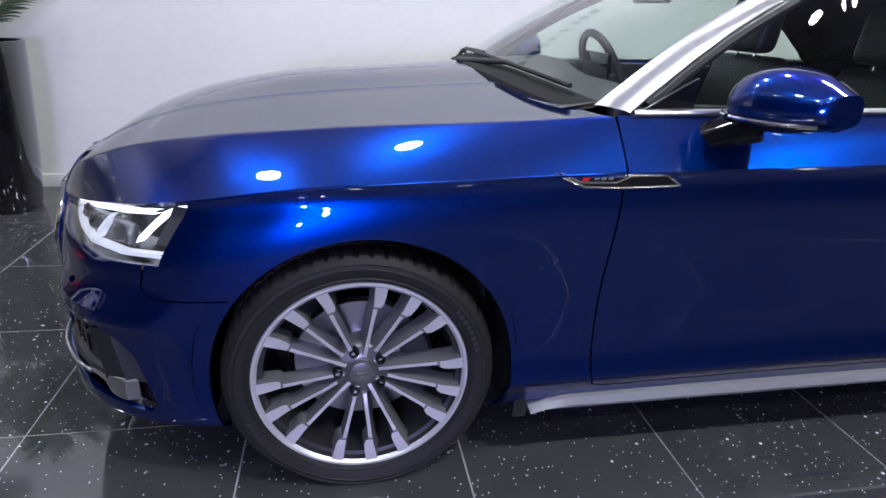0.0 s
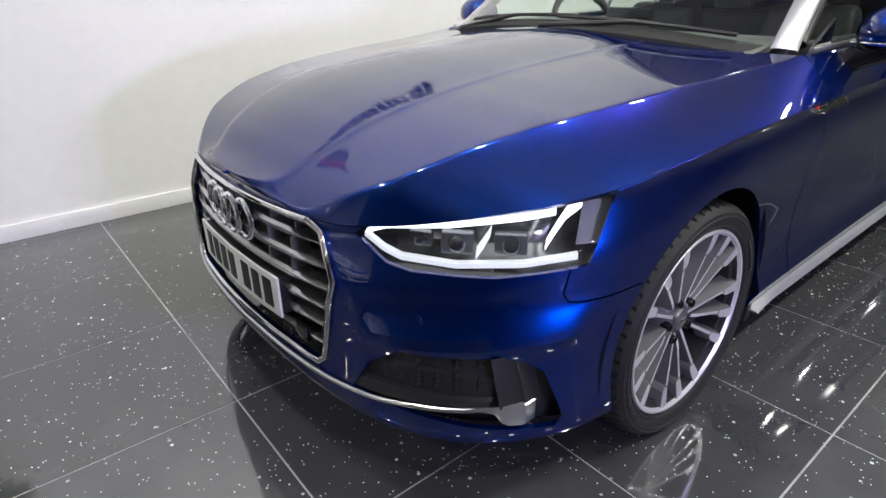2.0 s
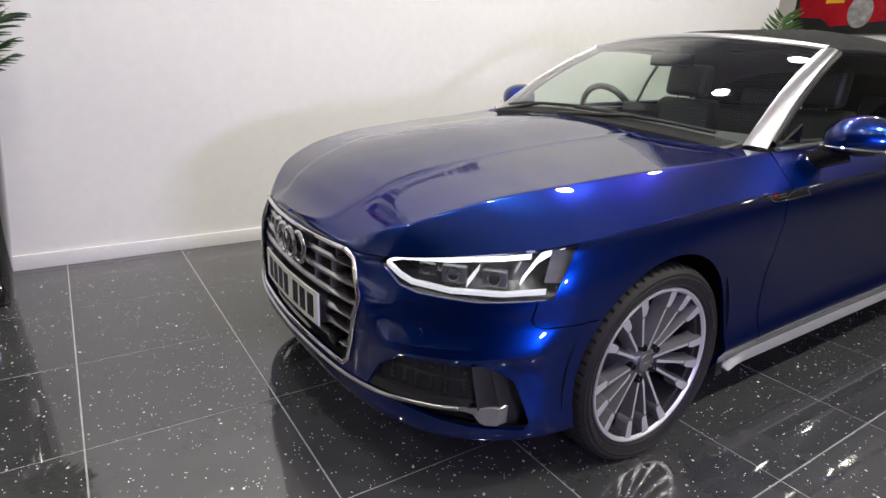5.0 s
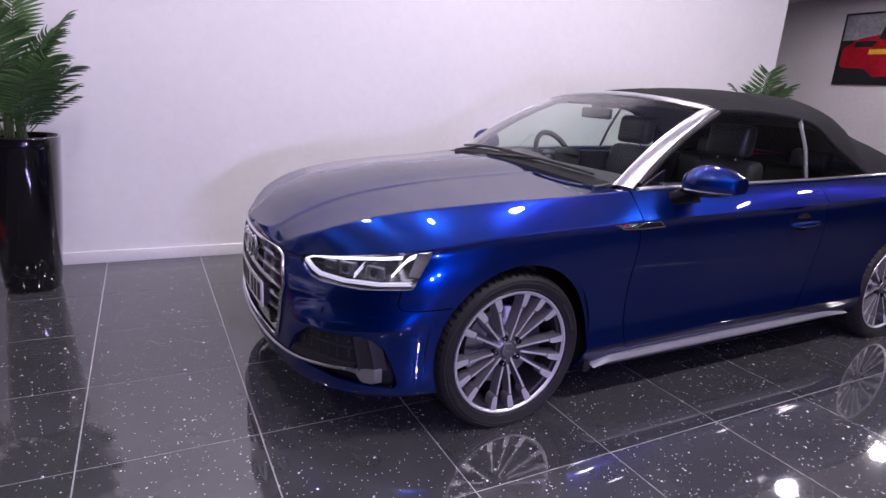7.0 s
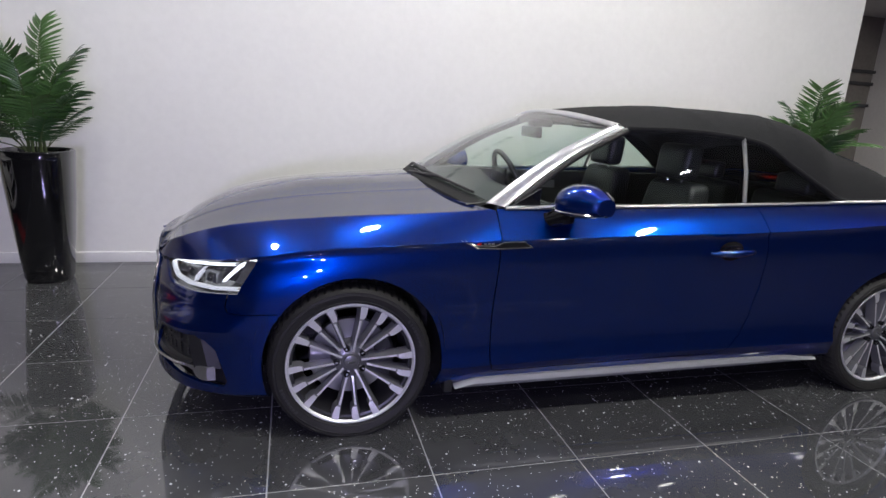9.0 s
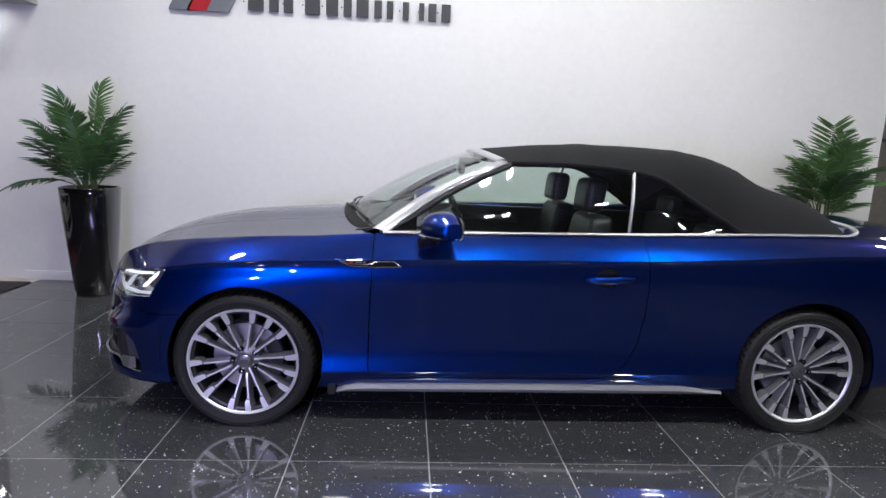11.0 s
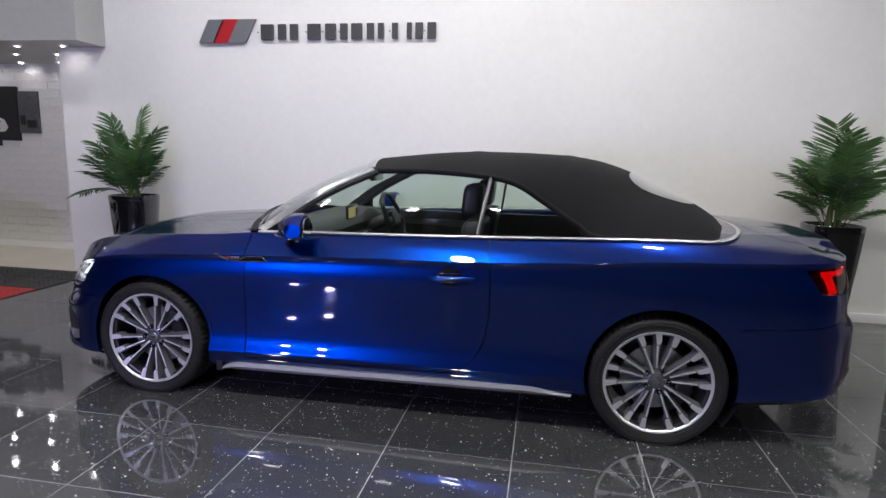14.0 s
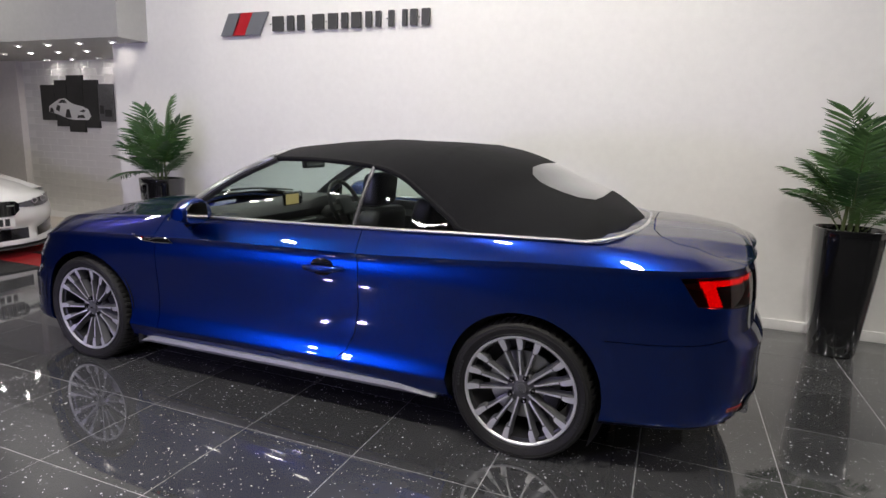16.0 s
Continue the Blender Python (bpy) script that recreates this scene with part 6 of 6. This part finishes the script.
def ceiling_lamp(x, y, z, r, material, name="ceiling_light", label="round white ceiling light, lit", group="round ceiling lights"):
    ob = thing(name, label, "light", (x, y, z), group=group)
    bm = bmesh.new()
    bmesh.ops.create_circle(bm, cap_ends=True, segments=28, radius=r)
    bmesh.ops.translate(bm, verts=bm.verts, vec=(0, 0, -0.012))
    bmesh.ops.reverse_faces(bm, faces=bm.faces)
    part("disc", bm, material, ob, "lit disc", smooth=False)
    part("ring", lathe([(r, -0.012), (r + 0.004, -0.016), (r + 0.018, -0.012), (r + 0.022, 0.0)], 28), M_TRIM, ob, "white rim")
    return ob


for x in (-3.1, -1.5, 0.1, 1.7, 3.3, 4.9):
    ceiling_lamp(x, -4.6, CEIL, LAMP_R, M_LAMPDIM)
for x, m in ((-3.75, M_LAMPDIM), (-1.3, M_LAMPMID), (1.15, M_LAMPFULL), (3.6, M_LAMPFULL), (6.05, M_LAMPDIM)):
    ceiling_lamp(x, -2.7, CEIL, LAMP_R, m)
# extra unseen lamp, added only to brighten the white car
ceiling_lamp(-4.7, 0.35, CEIL, LAMP_R, M_LAMP)
for x in (-1.5, 0.1, 1.7, 3.3):
    ceiling_lamp(x, 0.35, CEIL, LAMP_R, M_LAMP if x > 0 else M_LAMPMID)
M_SPOTDISC = mat("small_lamp_disc", (1, 1, 1), 0.5, emit=(1.0, 0.94, 0.86), strength=150)
for y in (1.74, 2.25, 2.85):
    for k in range(6):
        ceiling_lamp(-2.85 - 0.55 * k, y, 2.42, 0.022, M_SPOTDISC, "downlight", "small recessed downlight in the soffit, lit", "soffit downlights")
# unseen lamps, added to light the far east wall
for x in (12.0, 9.5, 7.0):
    for y in (-2.0, 1.5, 5.0):
        ceiling_lamp(x, y, CEIL, LAMP_R, M_LAMP)

# ---------------------------------------------------------------- white car at the side
M_WHITE = mat("white_car_paint", (0.78, 0.78, 0.77), 0.3, 0, 1.0)
wc = thing("white_car", "white sporty coupe parked on the black and red mat", "car", (-3.42, 0.45, 0.004), 0)
wc.matrix_world = pose(-3.25, 0.42, 0.004, 0, 0, 177)


def nose(y):
    """How far the white car's nose falls back at y."""
    return 0.42 * (abs(y) / 0.92) ** 3.0


def white_front():
    """Front of the white car: bumper, nose and bonnet in one skin, from side to side."""
    rows = []
    for k in range(61):
        y = -0.92 + 1.84 * k / 60
        n, a = nose(y), (abs(y) / 0.92) ** 2
        prof = [(0.10, 0.13), (0.03, 0.135), (0.0, 0.15), (-0.01, 0.19), (0.02, 0.25), (0.03, 0.34), (0.005, 0.38), (-0.015, 0.44), (-0.005, 0.50), (0.02, 0.57), (0.04, 0.625), (0.075, 0.668), (0.13, 0.70), (0.30, 0.745), (0.60, 0.80), (0.95, 0.855), (1.35, 0.905)]
        row = []
        for j, (x, z) in enumerate(prof):
            drop = 0.10 * a * max(0.0, (z - 0.60) / 0.30) if z > 0.60 else 0.0
            rise = 0.018 * math.exp(-((abs(y) - 0.33) / 0.12) ** 2) * smoothstep(0.66, 0.78, z)
            fall = n * (1 - 0.65 * smoothstep(0.68, 0.9, z))
            row.append(Vector((x + fall, y, z - drop + rise)))
        rows.append(row)
    bm = grid(rows)
    bmesh.ops.recalc_face_normals(bm, faces=bm.faces)
    return bm


def white_rear():
    """Flanks, cabin and tail."""
    rows = []
    for k in range(37):
        x = 0.50 + 4.0 * k / 36
        half = 0.92 if x < 4.0 else 0.92 * (1 - 0.25 * ((x - 4.0) / 0.5) ** 2)
        shoulder = curve([(0.4, 0.70), (1.3, 0.82), (3.0, 0.90), (4.5, 0.86)], x)[0]
        top = curve([(0.4, 0.70), (1.3, 0.885), (1.45, 0.92), (2.1, 1.30), (2.6, 1.37), (3.1, 1.33), (3.9, 1.03), (4.5, 0.9)], x)[0]
        row = [Vector((x, half * w, min(z, shoulder))) for w, z in ((0.90, 0.14), (0.97, 0.24), (1.0, 0.40), (0.985, 0.55), (1.0, shoulder - 0.03), (0.97, shoulder))]
        row += [Vector((x, half * w, shoulder + (top - shoulder) * f - 0.01)) for w, f in ((0.88, 0.22), (0.78, 0.55), (0.66, 0.86), (0.35, 0.97), (0.0, 1.0))]
        rows.append(row)
    bm = mirrored(grid(rows))
    bmesh.ops.recalc_face_normals(bm, faces=bm.faces)
    return bm


part("front_body", white_front(), M_WHITE, wc, "white painted bumper, nose and bonnet", angle=45)
part("body", white_rear(), M_WHITE, wc, "white painted body", angle=45)
M_WLAMP = mat("dark_headlight", (0.10, 0.10, 0.105), 0.08, 0.4, 1.0)
for s in (-1, 1):
    pts = [(s * y, z) for y, z in ((0.025, 0.47), (0.27, 0.475), (0.325, 0.53), (0.325, 0.60), (0.28, 0.628), (0.06, 0.632), (0.025, 0.61))]
    kid = part("kidney_grille", prism(pts, "X", -0.035, 0.06), M_GLOSS, wc, "black kidney grille", smooth=False)
    for k in range(6):
        part("grille_slat", box(-0.043, -0.034, *sorted((s * (0.055 + k * 0.043), s * (0.063 + k * 0.043))), 0.485, 0.615), M_BLACK, kid, smooth=False)
    part("grille_badge", box(-0.046, -0.034, *sorted((s * 0.20, s * 0.27)), 0.575, 0.59), M_SILVER, kid, smooth=False)
    # headlight: a swept wedge that wraps the corner
    rows = []
    for k in range(13):
        f = k / 12
        y = 0.36 + 0.50 * f
        lo, hi = 0.555 + 0.012 * f - 0.018 * math.sin(math.pi * f), 0.60 + 0.075 * f**1.2
        rows.append([Vector((nose(y) + 0.005 + 0.18 * max(0, z - 0.5) - 0.014, s * y, z)) for z in (lo, lo + (hi - lo) * 0.3, lo + (hi - lo) * 0.65, hi)])
    head = part("headlight", grid(rows, flip=s < 0), M_WLAMP, wc, "dark glass headlight with silver rings")
    for f in (0.38, 0.68):
        y = 0.36 + 0.50 * f
        c = Vector((nose(y) - 0.0, s * y, 0.596 + 0.035 * f))
        part("light_ring", tube([(c.x - 0.012 + 0.35 * 0.032 * math.cos(a), c.y + s * 0.036 * math.cos(a), c.z + 0.026 * math.sin(a)) for a in [q * math.pi / 10 for q in range(21)]], 0.006, 6, caps=False, up=Vector((1, 0, 0))), M_CHROME, head, "silver lamp ring")
    rows = [[Vector((nose(0.56 + 0.28 * k / 8) - 0.006, s * (0.56 + 0.28 * k / 8), z)) for z in (0.215 + 0.02 * k / 8, 0.27 + 0.05 * k / 8, 0.31 + 0.075 * k / 8)] for k in range(9)]
    part("bumper_intake", grid(rows, flip=s < 0), M_GLOSS, wc, "black side intake")
    rows = [[Vector((nose(0.86) - 0.004 + 0.02 * k, s * (0.86 + 0.012 * k), z)) for z in (0.30, 0.36, 0.43)] for k in range(3)]
    part("corner_vent", grid(rows, flip=s < 0), M_GLOSS, wc, "narrow black corner vent")
    for x in (0.80, 3.55):
        bm = lathe([(0.20, -0.10), (0.31, -0.11), (0.33, -0.09), (0.33, 0.09), (0.31, 0.11)], 40, "Y")
        bmesh.ops.translate(bm, verts=bm.verts, vec=(x, s * 0.84, 0.33))
        w = part("wheel", bm, M_TYRE, wc, "black tyre on a dark alloy rim")
        bm = lathe([(0.0, -s * -0.09), (0.20, -s * -0.105), (0.215, -s * -0.09)], 30, "Y")
        bmesh.ops.translate(bm, verts=bm.verts, vec=(x, s * 0.84, 0.33))
        part("rim", bm, M_RIM, w, "grey alloy rim")
rows = [[Vector((nose(-0.44 + 0.88 * k / 16) - 0.006, -0.44 + 0.88 * k / 16, z)) for z in (0.205, 0.26, 0.325)] for k in range(17)]
part("lower_intake", grid(rows), M_GLOSS, wc, "black lower intake")
pl = part("number_plate", box(-0.055, -0.02, -0.26, 0.26, 0.355, 0.465, 0.004), bpy.data.materials["plate_white"], wc, "white number plate with dark bars")
for k in range(7):
    y = 0.235 - k * 0.066
    part("plate_bar", box(-0.0568, -0.055, y - 0.046, y, 0.372, 0.448), M_BAR, pl, smooth=False)
rows = []
for k in range(25):
    y = -0.80 + 1.6 * k / 24
    rows.append([Vector((nose(y) + 0.06, y, 0.135)), Vector((nose(y) - 0.05, y, 0.125)), Vector((nose(y) - 0.055, y, 0.115)), Vector((nose(y) + 0.06, y, 0.105))])
part("splitter", grid(rows), M_BLACK, wc, "black front splitter")

# ---------------------------------------------------------------- pieces of floor and walls
floor = bpy.data.objects["ground"]
G, GX, GY = 0.6035, 0.28, -1.218
tile_me = to_mesh(box(-G / 2 + 0.0027, G / 2 - 0.0027, -G / 2 + 0.0027, G / 2 - 0.0027, -0.008, 0.0), "tile")
tile_me.materials.append(M_TILE)


def clipped_tile(x0, x1, y0, y1):
    me = to_mesh(box(x0, x1, y0, y1, -0.008, 0.0), "tile")
    me.materials.append(M_TILE)
    return me


far = bmesh.new()
for i in range(-5, 23):
    for j in range(-11, 18):
        cx, cy = GX + G * (i + 0.5), GY + G * (j + 0.5)
        if cx - G / 2 > 14.0 or cy + G / 2 < -7.9 or cy - G / 2 > 9.0 or cx + G / 2 < -2.6:
            continue
        near = cx < 6.8 and -4.4 < cy < WALL_Y + 0.3
        x0, x1, y0, y1 = max(-2.615, cx - G / 2 + 0.0027), cx + G / 2 - 0.0027, cy - G / 2 + 0.0027, cy + G / 2 - 0.0027
        if cx < 5.32 and cy > WALL_Y - 0.3:
            if y0 > WALL_Y:
                if cy > WALL_Y + 0.3 and cx > 2.3:
                    near = False
                else:
                    continue
            else:
                y1 = min(y1, WALL_Y + 0.01)
        if near:
            full = x1 - x0 > G - 0.01 and y1 - y0 > G - 0.01
            t = new("tile", tile_me if full else clipped_tile(x0, x1, y0, y1))
            t.parent = floor
            if full:
                t.location = (cx, cy, 0)
        else:
            box(x0, x1, y0, y1, -0.008, 0.0, bm=far)
rest = part("tile_rest", far, M_TILE, floor, smooth=False)
tagged(rest, kind="stuff")
# dark mats with red squares beyond the wall's end
slab("floor_mat_east", M_MATB, 6.4, 13.9, 2.9, 8.9, -0.1, 0.006, "black interlocking floor tiles with red squares", "floor")
far_mat = bpy.data.objects["floor_mat_east"]
for x0, x1, y0, y1 in ((6.6, 7.6, 3.9, 4.9), (8.0, 9.4, 6.5, 7.5), (9.9, 10.7, 4.9, 5.7)):
    part("mat_tile", box(x0, x1, y0, y1, 0.006, 0.011, 0.003), M_MATR, far_mat, smooth=False)
# interlocking mats
mat_floor = bpy.data.objects["floor_mat"]
for mcol in (M_MATB, M_MATR):
    bm = box(-0.196, 0.196, -0.196, 0.196, 0.0, 0.008, 0.004)
    for a in range(6):
        for b in range(6):
            box(-0.17 + a * 0.058, -0.125 + a * 0.058, -0.17 + b * 0.058, -0.125 + b * 0.058, 0.008, 0.0105, bm=bm)
    me = to_mesh(bm, "mat_tile")
    me.materials.append(mcol)
    for i in range(9):
        for j in range(13):
            x, y = -2.82 - 0.4 * i, 1.55 - 0.4 * j
            red = i in (0, 1, 2) and j == 2 or i == 2 and j == 1
            if red == (mcol is M_MATR):
                o = new("mat_tile", me)
                o.parent = mat_floor
                o.location = (x, y, 0.004)
# painted brick courses on the alcove wall
brick_wall = bpy.data.objects["wall_alcove"]
M_BRICK = mat("white_painted_brick", (0.72, 0.71, 0.69), 0.5, noise_scale=6, noise_amount=0.06, bump=0.3, bump_scale=60)
brick_me = to_mesh(box(-0.1575, 0.1575, -0.006, 0.0, -0.0495, 0.0495, 0.003, 1), "brick")
brick_me.materials.append(M_BRICK)
for row in range(22):
    for k in range(12):
        x = -6.22 + 0.325 * k - (0.1625 if row % 2 else 0)
        if x - 0.15 < -6.4 or x + 0.15 > -2.75:
            continue
        o = new("brick", brick_me)
        o.parent = brick_wall
        o.location = (x, 3.0, 0.150 + row * 0.105)
slab("baseboard_alcove", M_TRIM, -6.4, -2.75, 2.975, 2.992, 0, 0.09, "white skirting board of the alcove", "baseboard")
